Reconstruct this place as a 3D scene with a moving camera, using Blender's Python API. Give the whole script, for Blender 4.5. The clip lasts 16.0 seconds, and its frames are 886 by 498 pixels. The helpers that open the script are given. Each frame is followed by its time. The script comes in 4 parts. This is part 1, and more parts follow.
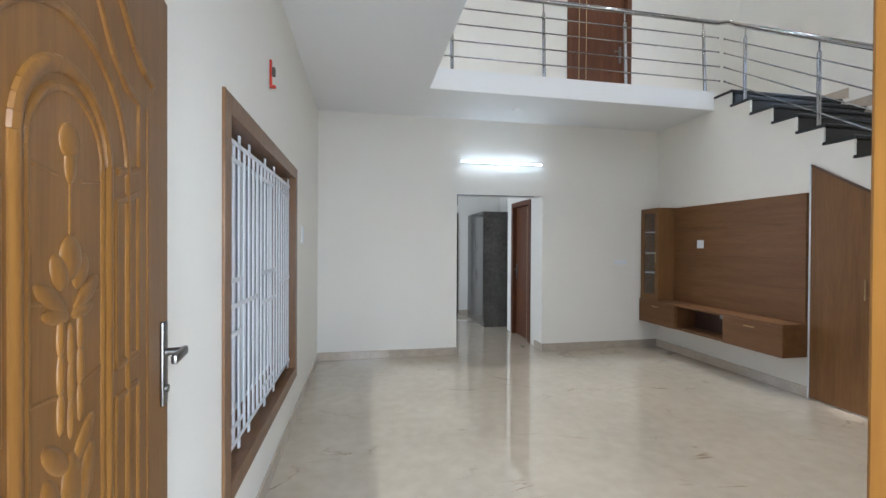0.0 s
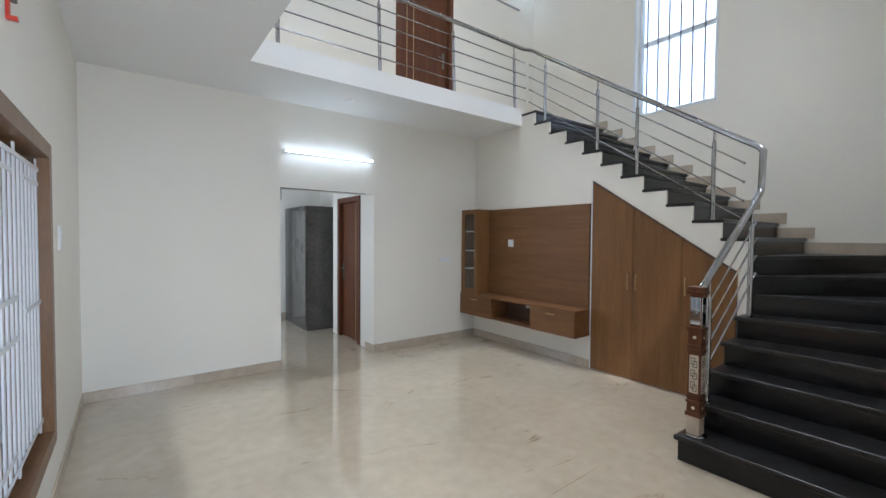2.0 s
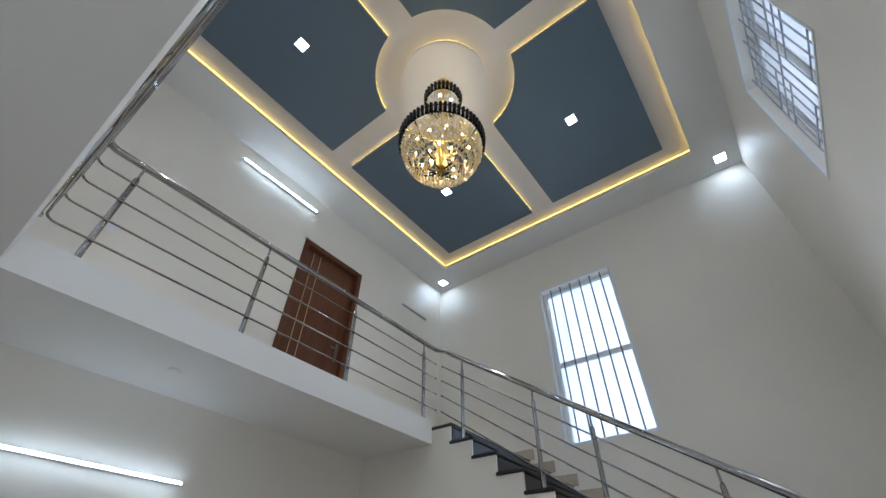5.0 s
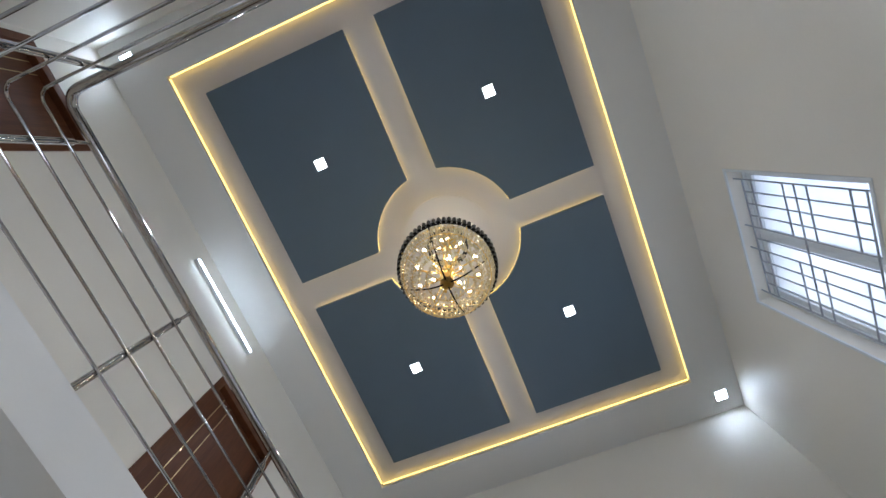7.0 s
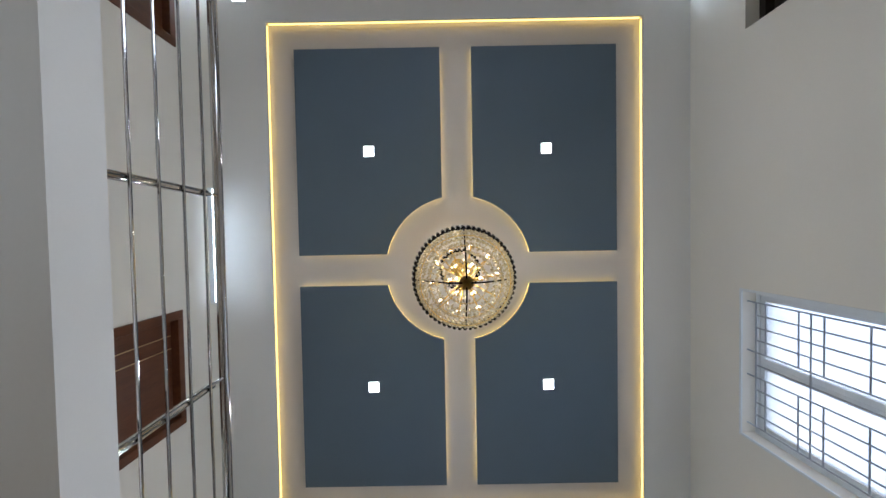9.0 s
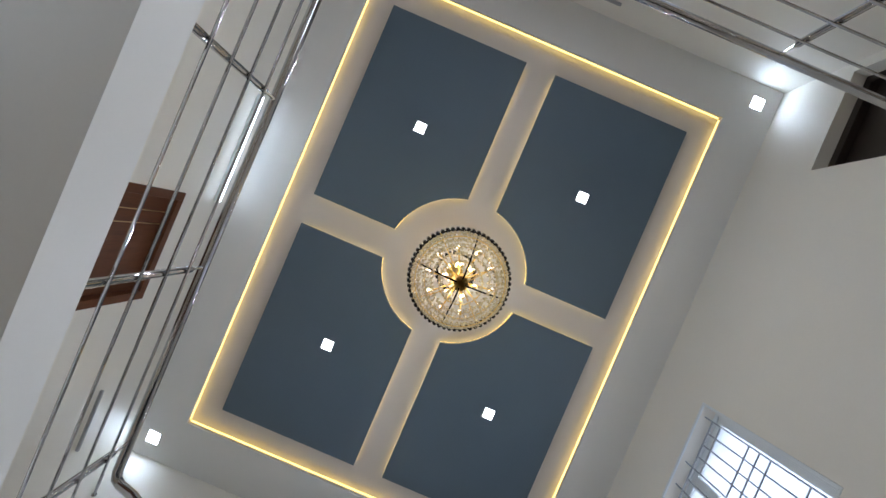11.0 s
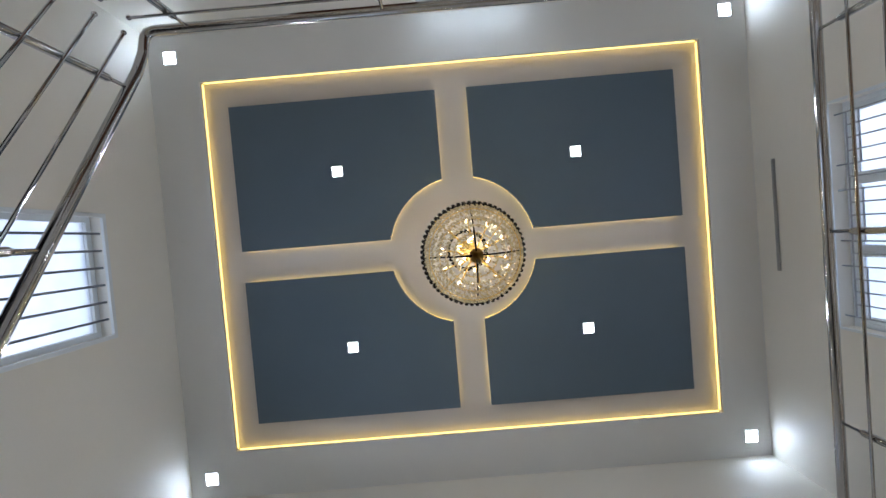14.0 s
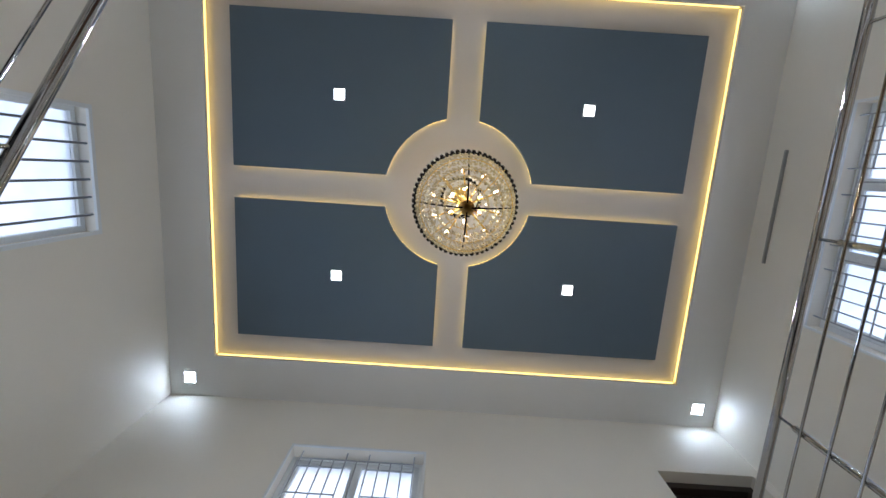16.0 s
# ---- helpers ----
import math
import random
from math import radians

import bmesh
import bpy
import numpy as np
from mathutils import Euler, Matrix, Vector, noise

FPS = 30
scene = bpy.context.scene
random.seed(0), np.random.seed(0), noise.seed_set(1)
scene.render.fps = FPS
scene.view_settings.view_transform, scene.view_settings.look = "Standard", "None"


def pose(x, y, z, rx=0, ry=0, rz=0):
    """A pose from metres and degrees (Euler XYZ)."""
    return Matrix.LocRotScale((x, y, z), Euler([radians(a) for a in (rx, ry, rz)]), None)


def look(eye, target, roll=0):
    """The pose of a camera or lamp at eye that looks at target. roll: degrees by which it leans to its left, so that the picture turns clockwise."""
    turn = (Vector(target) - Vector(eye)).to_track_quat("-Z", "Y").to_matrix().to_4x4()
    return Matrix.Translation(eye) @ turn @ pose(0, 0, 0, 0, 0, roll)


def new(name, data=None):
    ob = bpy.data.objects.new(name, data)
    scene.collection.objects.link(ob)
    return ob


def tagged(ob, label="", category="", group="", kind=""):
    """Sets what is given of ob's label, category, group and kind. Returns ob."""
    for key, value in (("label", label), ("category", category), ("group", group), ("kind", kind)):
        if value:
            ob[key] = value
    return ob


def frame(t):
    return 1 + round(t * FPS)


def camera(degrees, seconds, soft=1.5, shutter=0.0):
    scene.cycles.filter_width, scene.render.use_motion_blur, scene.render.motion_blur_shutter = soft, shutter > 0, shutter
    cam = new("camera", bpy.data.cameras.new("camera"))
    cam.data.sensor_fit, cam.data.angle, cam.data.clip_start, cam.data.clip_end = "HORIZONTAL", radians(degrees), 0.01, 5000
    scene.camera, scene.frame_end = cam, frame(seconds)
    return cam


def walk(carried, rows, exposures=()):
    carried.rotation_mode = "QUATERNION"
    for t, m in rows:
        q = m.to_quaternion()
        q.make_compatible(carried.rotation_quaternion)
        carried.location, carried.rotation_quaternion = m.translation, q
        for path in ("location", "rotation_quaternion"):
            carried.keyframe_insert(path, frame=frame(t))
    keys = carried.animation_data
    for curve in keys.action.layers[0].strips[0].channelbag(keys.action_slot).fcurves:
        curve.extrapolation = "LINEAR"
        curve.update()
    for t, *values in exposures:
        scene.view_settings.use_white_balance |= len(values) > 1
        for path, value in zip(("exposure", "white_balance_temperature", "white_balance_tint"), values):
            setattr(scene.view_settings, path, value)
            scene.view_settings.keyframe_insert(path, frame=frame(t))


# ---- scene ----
cam = camera(93.6, 16.0)
PATH = [
    (0, (0.189, 0.42, 1.426), (0.566, 2.384, 1.41), 0.3),
    (0.5, (0.131, 0.565, 1.448), (0.725, 2.475, 1.41), 0.4),
    (1, (0.073, 0.671, 1.495), (0.889, 2.495, 1.436), 0.4),
    (1.5, (0.009, 0.726, 1.545), (1.034, 2.441, 1.47), 0.4),
    (2, (0.013, 0.765, 1.542), (1.212, 2.365, 1.484), 0.4),
    (2.5, (0.123, 0.865, 1.541), (1.436, 2.374, 1.555), 0.6),
    (3, (0.312, 1.08, 1.593), (1.695, 2.515, 1.768), 0.6),
    (3.5, (0.435, 1.269, 1.686), (1.847, 2.627, 2.09), 0.6),
    (4, (0.526, 1.499, 1.743), (1.915, 2.753, 2.448), 0.7),
    (4.5, (0.766, 1.737, 1.767), (2.072, 2.847, 2.797), 0.9),
    (5, (0.972, 1.993, 1.796), (2.147, 2.92, 3.123), 1.1),
    (5.2, (1.046, 2.127, 1.808), (2.156, 2.97, 3.243), 0.9),
    (7.3, (2.012, 3.206, 1.883), (2.332, 3.33, 3.853), 1.7),
    (7.5, (2.07, 3.294, 1.881), (2.347, 3.372, 3.86), -1.16),
    (8, (2.257, 3.46, 1.863), (2.435, 3.487, 3.855), -1.7),
    (10.5, (2.501, 3.648, 1.857), (2.523, 3.642, 3.857), -0.59),
    (11, (2.544, 3.671, 1.854), (2.571, 3.658, 3.854), -2.44),
    (11.5, (2.583, 3.686, 1.862), (2.621, 3.658, 3.861), -3.33),
    (12, (2.653, 3.663, 1.858), (2.692, 3.632, 3.858), 5.03),
    (12.5, (2.758, 3.612, 1.864), (2.786, 3.581, 3.864), 6.64),
    (13, (2.858, 3.571, 1.873), (2.875, 3.545, 3.873), 9.12),
    (13.5, (2.948, 3.584, 1.878), (2.959, 3.551, 3.878), 4.8),
    (14, (2.965, 3.585, 1.877), (2.979, 3.529, 3.876), 9.25),
    (14.5, (2.987, 3.554, 1.885), (2.999, 3.483, 3.884), 10.58),
    (15, (2.941, 3.58, 1.88), (2.952, 3.473, 3.877), 9.46),
    (15.5, (2.926, 3.578, 1.886), (2.93, 3.389, 3.878), 5.2),
    (16, (2.911, 3.667, 1.903), (2.906, 3.306, 3.87), 2.9),
]
walk(cam, [(t, look(eye, target, roll)) for t, eye, target, roll in PATH],
     [(0.0, 0.57, 5720, 9), (3.5, 0.55, 5720, 9), (4.2, 0.23, 5720, 9), (5.0, -0.17, 5760, 9), (7.5, -0.2, 5850, 11), (12.0, -0.08, 5880, 11), (15.0, -0.27, 5880, 11), (16.0, -0.2, 5880, 11)])

# ---- light ----
world = bpy.data.worlds.new("sky")
scene.world = world
world.use_nodes = True
wn = world.node_tree.nodes
sky = wn.new("ShaderNodeTexSky")
sky.sky_type, sky.sun_disc = "NISHITA", False
sky.sun_elevation, sky.sun_rotation = radians(50), radians(200)
wn["Background"].inputs["Strength"].default_value = 0.13
world.node_tree.links.new(sky.outputs[0], wn["Background"].inputs["Color"])
sun = new("sun", bpy.data.lights.new("sun", "SUN"))
sun.data.energy, sun.data.angle, sun.data.color = 2.0, radians(2), (1.0, 0.95, 0.88)
sun.matrix_world = look((0, 0, 20), (4, 9, 2))

DAY = (0.88, 0.94, 1.0)


def area_lamp(name, at, target, sx, sy, watts, color=DAY):
    """An area lamp: sky light entering through an opening, or added fill."""
    ob = new(name, bpy.data.lights.new(name, "AREA"))
    ob.data.shape, ob.data.size, ob.data.size_y = "RECTANGLE", sx, sy
    ob.data.energy, ob.data.color = watts, color
    ob.matrix_world = look(at, target)
    return ob


# ---- plan ----
XL, XT, XR = -0.36, 4.35, 5.94          # left wall, wall under the stairs, stair wall
YF, YB, YS, XG = 0.95, 5.72, 4.757, 0.87  # front wall, back wall, landing edge, gallery edge
HS, HF, HK, HC = 3.08, 3.24, 3.305, 6.32  # slab underside, upper floor, kerb top, upper ceiling
YE = 0.70                                  # entrance wall
YU = 5.95                                  # upper back wall
ZS = [0.0, 0.17, 0.345, 0.526, 0.708, 0.885, 1.058, 1.222, 1.39, 1.552] + [1.552 + 0.1688 * k for k in range(1, 11)]

area_lamp("daylight_door", (0.4, -0.35, 1.25), (1.6, 3.0, 0.4), 1.8, 2.1, 104)
area_lamp("daylight_window_stair", (XR + 0.235, 3.49, 4.42), (2, 3.49, 4.42), 1.06, 2.2, 28)
area_lamp("daylight_window_front", (3.6, YF - 0.30, 4.92), (3.6, 4, 4.92), 1.29, 1.28, 21)
area_lamp("daylight_window_gallery", (XL - 0.235, 3.48, 4.85), (3, 3.48, 4.85), 1.9, 1.2, 30)
# fill lamp added inside the passage, which has no window
area_lamp("passage_fill", (0.3, 7.6, 1.5), (2.6, 7.2, 1.2), 1.2, 1.6, 22)


# beams of the four square downlights in the blue panels
for x in (1.502, 4.054):
    for y in (2.48, 4.38):
        beam = new("downlight_beam", bpy.data.lights.new("downlight_beam", "SPOT"))
        beam.data.energy, beam.data.color, beam.data.shadow_soft_size = 170, (1.0, 0.98, 0.95), 0.05
        beam.data.spot_size, beam.data.spot_blend = radians(82), 0.8
        beam.matrix_world = look((x, y, HC + 0.01), (x, y + 0.0001, 0))

# ---- materials ----
def material(name, base, rough=0.5, metal=0.0, var=0.06, scale=6.0, bump=0.0, stretch=(1, 1, 1), second=None, fine=None,
             spec=0.5, coat=0.0, emit=None, power=0.0, island=0.0, detail=6.0):
    """A surface with variation at two scales: broad stains and fine grain."""
    m = bpy.data.materials.new(name)
    m.use_nodes = True
    nt = m.node_tree
    n, k = nt.nodes, nt.links
    p = n["Principled BSDF"]
    p.inputs["Roughness"].default_value = rough
    p.inputs["Metallic"].default_value = metal
    p.inputs["Specular IOR Level"].default_value = spec
    p.inputs["Coat Weight"].default_value = coat
    p.inputs["Coat Roughness"].default_value = 0.06
    tc = n.new("ShaderNodeTexCoord")
    mp = n.new("ShaderNodeMapping")
    mp.inputs["Scale"].default_value = stretch
    k.new(tc.outputs["Object"], mp.inputs["Vector"])
    big = n.new("ShaderNodeTexNoise")
    big.inputs["Scale"].default_value, big.inputs["Detail"].default_value = scale, detail
    k.new(mp.outputs[0], big.inputs["Vector"])
    small = n.new("ShaderNodeTexNoise")
    small.inputs["Scale"].default_value, small.inputs["Detail"].default_value = fine or scale * 9, 4
    k.new(mp.outputs[0], small.inputs["Vector"])
    mix = n.new("ShaderNodeMix")
    mix.inputs[0].default_value = 0.4
    k.new(big.outputs[0], mix.inputs[2])
    k.new(small.outputs[0], mix.inputs[3])
    ramp = n.new("ShaderNodeValToRGB")
    two = second or [max(0.0, c * (1 - var * 2)) for c in base]
    ramp.color_ramp.elements[0].position, ramp.color_ramp.elements[1].position = 0.35, 0.65
    ramp.color_ramp.elements[0].color, ramp.color_ramp.elements[1].color = (*two, 1), (*base, 1)
    k.new(mix.outputs[0], ramp.inputs[0])
    col = ramp.outputs[0]
    if island:
        oi = n.new("ShaderNodeObjectInfo")
        hsv = n.new("ShaderNodeHueSaturation")
        mr = n.new("ShaderNodeMapRange")
        mr.inputs[3].default_value, mr.inputs[4].default_value = 1 - island, 1 + island
        k.new(oi.outputs["Random"], mr.inputs[0])
        k.new(mr.outputs[0], hsv.inputs["Value"])
        k.new(col, hsv.inputs["Color"])
        col = hsv.outputs[0]
    k.new(col, p.inputs["Base Color"])
    if bump:
        b = n.new("ShaderNodeBump")
        b.inputs["Strength"].default_value, b.inputs["Distance"].default_value = bump, 0.01
        k.new(small.outputs[0], b.inputs["Height"])
        k.new(b.outputs[0], p.inputs["Normal"])
    if emit:
        p.inputs["Emission Color"].default_value = (*emit, 1)
        p.inputs["Emission Strength"].default_value = power
    return m


def marble(name, base, vein, rough):
    m = material(name, base, rough, var=0.10, scale=1.1, spec=0.9, coat=0.6)
    m.node_tree.nodes["Principled BSDF"].inputs["Coat Roughness"].default_value = 0.02
    nt = m.node_tree
    n, k = nt.nodes, nt.links
    p = n["Principled BSDF"]
    old = p.inputs["Base Color"].links[0].from_socket
    tc = n.new("ShaderNodeTexCoord")
    mp = n.new("ShaderNodeMapping")
    mp.inputs["Rotation"].default_value = (0, 0, 0.5)
    mp.inputs["Scale"].default_value = (0.45, 1.3, 1)
    no = n.new("ShaderNodeTexNoise")
    no.inputs["Scale"].default_value, no.inputs["Detail"].default_value, no.inputs["Distortion"].default_value = 1.4, 9, 0.8
    k.new(tc.outputs["Object"], mp.inputs[0])
    k.new(mp.outputs[0], no.inputs["Vector"])
    r = n.new("ShaderNodeValToRGB")
    e = r.color_ramp.elements
    e[0].position, e[0].color = 0.492, (0, 0, 0, 1)
    e[1].position, e[1].color = 0.508, (0, 0, 0, 1)
    mid = e.new(0.5)
    mid.color = (1, 1, 1, 1)
    k.new(no.outputs[0], r.inputs[0])
    gate = n.new("ShaderNodeTexNoise")
    gate.inputs["Scale"].default_value = 2.3
    k.new(tc.outputs["Object"], gate.inputs["Vector"])
    gr = n.new("ShaderNodeValToRGB")
    gr.color_ramp.elements[0].position, gr.color_ramp.elements[1].position = 0.52, 0.72
    k.new(gate.outputs[0], gr.inputs[0])
    mu = n.new("ShaderNodeMath")
    mu.operation = "MULTIPLY"
    k.new(r.outputs[0], mu.inputs[0])
    k.new(gr.outputs[0], mu.inputs[1])
    mx = n.new("ShaderNodeMix")
    mx.data_type = "RGBA"
    k.new(mu.outputs[0], mx.inputs[0])
    k.new(old, mx.inputs[6])
    mx.inputs[7].default_value = (*vein, 1)
    k.new(mx.outputs[2], p.inputs["Base Color"])
    return m


def glass(name, tint, rough=0.0):
    m = material(name, tint, rough, var=0.0)
    m.node_tree.nodes["Principled BSDF"].inputs["Transmission Weight"].default_value = 1.0
    m.node_tree.nodes["Principled BSDF"].inputs["IOR"].default_value = 1.45
    return m


def glow(name, color, power):
    m = bpy.data.materials.new(name)
    m.use_nodes = True
    n = m.node_tree.nodes
    n.remove(n["Principled BSDF"])
    e = n.new("ShaderNodeEmission")
    e.inputs[0].default_value, e.inputs[1].default_value = (*color, 1), power
    m.node_tree.links.new(e.outputs[0], n["Material Output"].inputs[0])
    return m


WALL = material("cream_wall_paint", (0.81, 0.78, 0.712), 0.55, var=0.015, scale=1.5, bump=0.03, fine=90)
CEIL = material("ceiling_paint", (0.78, 0.78, 0.77), 0.6, var=0.012, scale=1.2, bump=0.02, fine=70)
COVE = material("cove_paint", (0.74, 0.70, 0.68), 0.6, var=0.015, scale=2, bump=0.02, fine=60)
BLUE = material("slate_blue_paint", (0.105, 0.148, 0.195), 0.40, var=0.03, scale=2, bump=0.02, fine=60)
FLOOR = marble("polished_beige_marble", (0.52, 0.445, 0.345), (0.17, 0.10, 0.055), 0.03)
SKIRT = material("beige_marble_skirting", (0.53, 0.45, 0.36), 0.22, var=0.10, scale=7, fine=40, island=0.07)
GRANITE = material("black_granite", (0.010, 0.010, 0.0115), 0.24, var=0.35, scale=14, fine=220, spec=0.45)
# paler than the risers: wear, plus caught light put into the colour
TREAD = material("worn_lit_granite_tread", (0.020, 0.0195, 0.020), 0.30, var=0.3, scale=9, fine=180, spec=0.4)
# slim nosing line, paler than the tread
NOSE = material("pale_granite_edge", (0.095, 0.092, 0.09), 0.35, var=0.3, scale=20, fine=200)
WALNUT = material("walnut_laminate_across", (0.190, 0.092, 0.037), 0.46, second=(0.135, 0.062, 0.025), scale=1.3, fine=7,
                  stretch=(8, 1, 14), bump=0.02, spec=0.25, island=0.04)
WALNUT_V = material("walnut_laminate_upright", (0.205, 0.102, 0.039), 0.46, second=(0.145, 0.068, 0.026), scale=1.6, fine=9,
                    stretch=(8, 10, 0.8), bump=0.02, spec=0.25, island=0.05)
TEAK = material("varnished_teak", (0.20, 0.090, 0.017), 0.38, second=(0.130, 0.056, 0.011), scale=1.8, fine=14,
                stretch=(9, 9, 0.7), bump=0.03, coat=0.1, spec=0.3)
TEAK_FRAME = material("teak_window_frame", (0.20, 0.098, 0.036), 0.42, second=(0.13, 0.060, 0.022), scale=2, fine=14,
                      stretch=(8, 3, 1), bump=0.04, coat=0.2)
MAHOGANY = material("mahogany_door", (0.135, 0.047, 0.018), 0.42, second=(0.080, 0.026, 0.011), scale=1.7, fine=12,
                    stretch=(9, 9, 0.8), bump=0.02, coat=0.0, spec=0.3)
STEEL = material("polished_stainless_steel", (0.46, 0.46, 0.47), 0.10, metal=1.0, var=0.04, scale=12)
DULL = material("brushed_nickel", (0.20, 0.19, 0.175), 0.32, metal=1.0, var=0.06, scale=20)
BRASS = material("brass_pull", (0.62, 0.46, 0.24), 0.3, metal=1.0, var=0.05, scale=20)
GOLD = material("gold_plate", (0.80, 0.55, 0.18), 0.45, metal=1.0, var=0.04, scale=20)
WHITE_METAL = material("white_painted_iron", (0.72, 0.73, 0.76), 0.38, var=0.02, scale=8, bump=0.02)
GREY_BAR = material("grey_painted_bar", (0.16, 0.175, 0.20), 0.4, var=0.04, scale=9)
GRILLE = material("pale_grey_painted_rod", (0.36, 0.39, 0.44), 0.4, var=0.03, scale=9)
UPVC = material("white_upvc", (0.76, 0.80, 0.83), 0.3, var=0.015, scale=5)
FITTING = material("grey_tube_fitting", (0.36, 0.36, 0.36), 0.4, var=0.02, scale=5)
PLASTIC = material("white_switch_plastic", (0.80, 0.80, 0.79), 0.3, var=0.01, scale=5)
# white shutter coloured dark: shade of the gaps between bars put in
SHEET = material("shaded_corrugated_shutter", (0.24, 0.26, 0.31), 0.4, var=0.05, scale=3)
WARD = material("grey_stone_laminate", (0.115, 0.108, 0.098), 0.22, second=(0.060, 0.056, 0.052), scale=3.2, fine=22, coat=0.2)
DARK = material("dark_stained_wood", (0.030, 0.020, 0.015), 0.4, var=0.2, scale=6)
BLACK = material("black_crystal", (0.004, 0.004, 0.005), 0.35, var=0.1, scale=10, spec=0.10)
RED = material("red_plastic", (0.60, 0.055, 0.03), 0.35, var=0.05, scale=20)
# walnut darkened: shade of the niche and top edge put into its colour
SHADOWLINE = material("shadow_dark_walnut", (0.075, 0.034, 0.020), 0.5, var=0.1, scale=5)
# uneven tint puts the white and blue sky tones into the glass colour
SKY_FROST = material("sky_tinted_frost_pane", (0.445, 0.447, 0.470), 0.35, second=(0.33, 0.365, 0.43), scale=0.9, detail=2.0)
SKY_FROST.node_tree.nodes["Principled BSDF"].inputs["Transmission Weight"].default_value = 1.0
CLEAR = glass("clear_pane", (0.95, 0.97, 0.97), 0.0)
LINING = material("pale_cabinet_lining", (0.42, 0.46, 0.47), 0.4, var=0.04, scale=3)
CRYSTAL = glass("crystal", (1.0, 0.88, 0.62), 0.06)
CRYSTAL.node_tree.nodes["Principled BSDF"].inputs["Transmission Weight"].default_value = 0.35
TUBE = glow("tube_glow", (0.80, 0.92, 1.0), 17.0)
LED = glow("downlight_glow", (0.78, 0.90, 1.0), 56.0)
LED_DIM = glow("panel_light_glow", (0.97, 0.98, 1.0), 130.0)
STRIP = glow("warm_led_strip", (1.0, 0.67, 0.17), 3.4)
BULB = glow("warm_bulb", (1.0, 0.82, 0.48), 95.0)
MIRROR = material("newel_mirror", (0.75, 0.77, 0.78), 0.05, metal=1.0, var=0.02)
CARVED = material("pale_carved_inlay", (0.58, 0.50, 0.40), 0.4, var=0.05, scale=20)
GROUND = material("outdoor_concrete", (0.34, 0.33, 0.31), 0.8, var=0.12, scale=1.0, bump=0.1)



# ---- mesh helpers ----
def bx(bm, x0, y0, z0, x1, y1, z1, bevel=0.0):
    r = bmesh.ops.create_cube(bm, size=1.0, matrix=Matrix.LocRotScale(
        ((x0 + x1) / 2, (y0 + y1) / 2, (z0 + z1) / 2), None, (abs(x1 - x0), abs(y1 - y0), abs(z1 - z0))))
    if bevel:
        edges = {e for v in r["verts"] for e in v.link_edges}
        bmesh.ops.bevel(bm, geom=list(edges), offset=bevel, segments=2, affect="EDGES", profile=0.5)


def rod(bm, a, b, r, n=12, r2=None):
    a, b = Vector(a), Vector(b)
    d = b - a
    q = d.to_track_quat("Z", "Y")
    bmesh.ops.create_cone(bm, cap_ends=True, segments=n, radius1=r, radius2=r if r2 is None else r2, depth=d.length,
                          matrix=Matrix.LocRotScale((a + b) / 2, q, None))


def ball(bm, at, r, sub=2):
    bmesh.ops.create_icosphere(bm, subdivisions=sub, radius=r, matrix=Matrix.Translation(at))


def lathe(bm, cx, cy, profile, n=32):
    rings = []
    for r, z in profile:
        rings.append([bm.verts.new((cx + r * math.cos(2 * math.pi * i / n), cy + r * math.sin(2 * math.pi * i / n), z)) for i in range(n)])
    for a, b in zip(rings, rings[1:]):
        for i in range(n):
            bm.faces.new((a[i], a[(i + 1) % n], b[(i + 1) % n], b[i]))


def prism(bm, poly, z0, z1):
    low = [bm.verts.new((x, y, z0)) for x, y in poly]
    top = [bm.verts.new((x, y, z1)) for x, y in poly]
    bm.faces.new(low[::-1])
    bm.faces.new(top)
    for i in range(len(poly)):
        j = (i + 1) % len(poly)
        bm.faces.new((low[i], low[j], top[j], top[i]))


def sweep(bm, pts, r, n=12, closed=False):
    """One unbroken round pipe along a line of points, mitred at the bends."""
    pts = [Vector(p) for p in pts]
    m = len(pts)
    ways = [(pts[(i + 1) % m] - pts[i]).normalized() for i in range(m if closed else m - 1)]
    side = ways[0].orthogonal().normalized()
    rings = []
    for i in range(m):
        a = ways[i - 1] if closed or i else ways[0]
        b = ways[i] if closed or i < m - 1 else ways[-1]
        way = (a + b).normalized()
        wide = 1 / max(0.6, way.dot(b))
        side = (side - way * side.dot(way)).normalized()
        up = way.cross(side)
        bend = (b - a) - way * (b - a).dot(way)
        out = bend.normalized() if bend.length > 1e-4 else None
        ring = []
        for k in range(n):
            t = 2 * math.pi * k / n
            v = side * (r * math.cos(t)) + up * (r * math.sin(t))
            if out:
                v += out * (v.dot(out) * (wide - 1))
            ring.append(bm.verts.new(pts[i] + v))
        rings.append(ring)
    for i in range(m if closed else m - 1):
        p, q = rings[i], rings[(i + 1) % m]
        for k in range(n):
            bm.faces.new((p[k], p[(k + 1) % n], q[(k + 1) % n], q[k]))
    if not closed:
        bm.faces.new(rings[0][::-1])
        bm.faces.new(rings[-1])


def circle(cx, cy, z, r, n):
    return [(cx + r * math.cos(2 * math.pi * i / n), cy + r * math.sin(2 * math.pi * i / n), z) for i in range(n)]


def mesh_of(name, bm, mat, smooth=False):
    bmesh.ops.recalc_face_normals(bm, faces=bm.faces)
    me = bpy.data.meshes.new(name)
    bm.to_mesh(me)
    bm.free()
    me.materials.append(mat)
    if smooth:
        me.shade_smooth()
        me.set_sharp_from_angle(angle=radians(35))
    return me


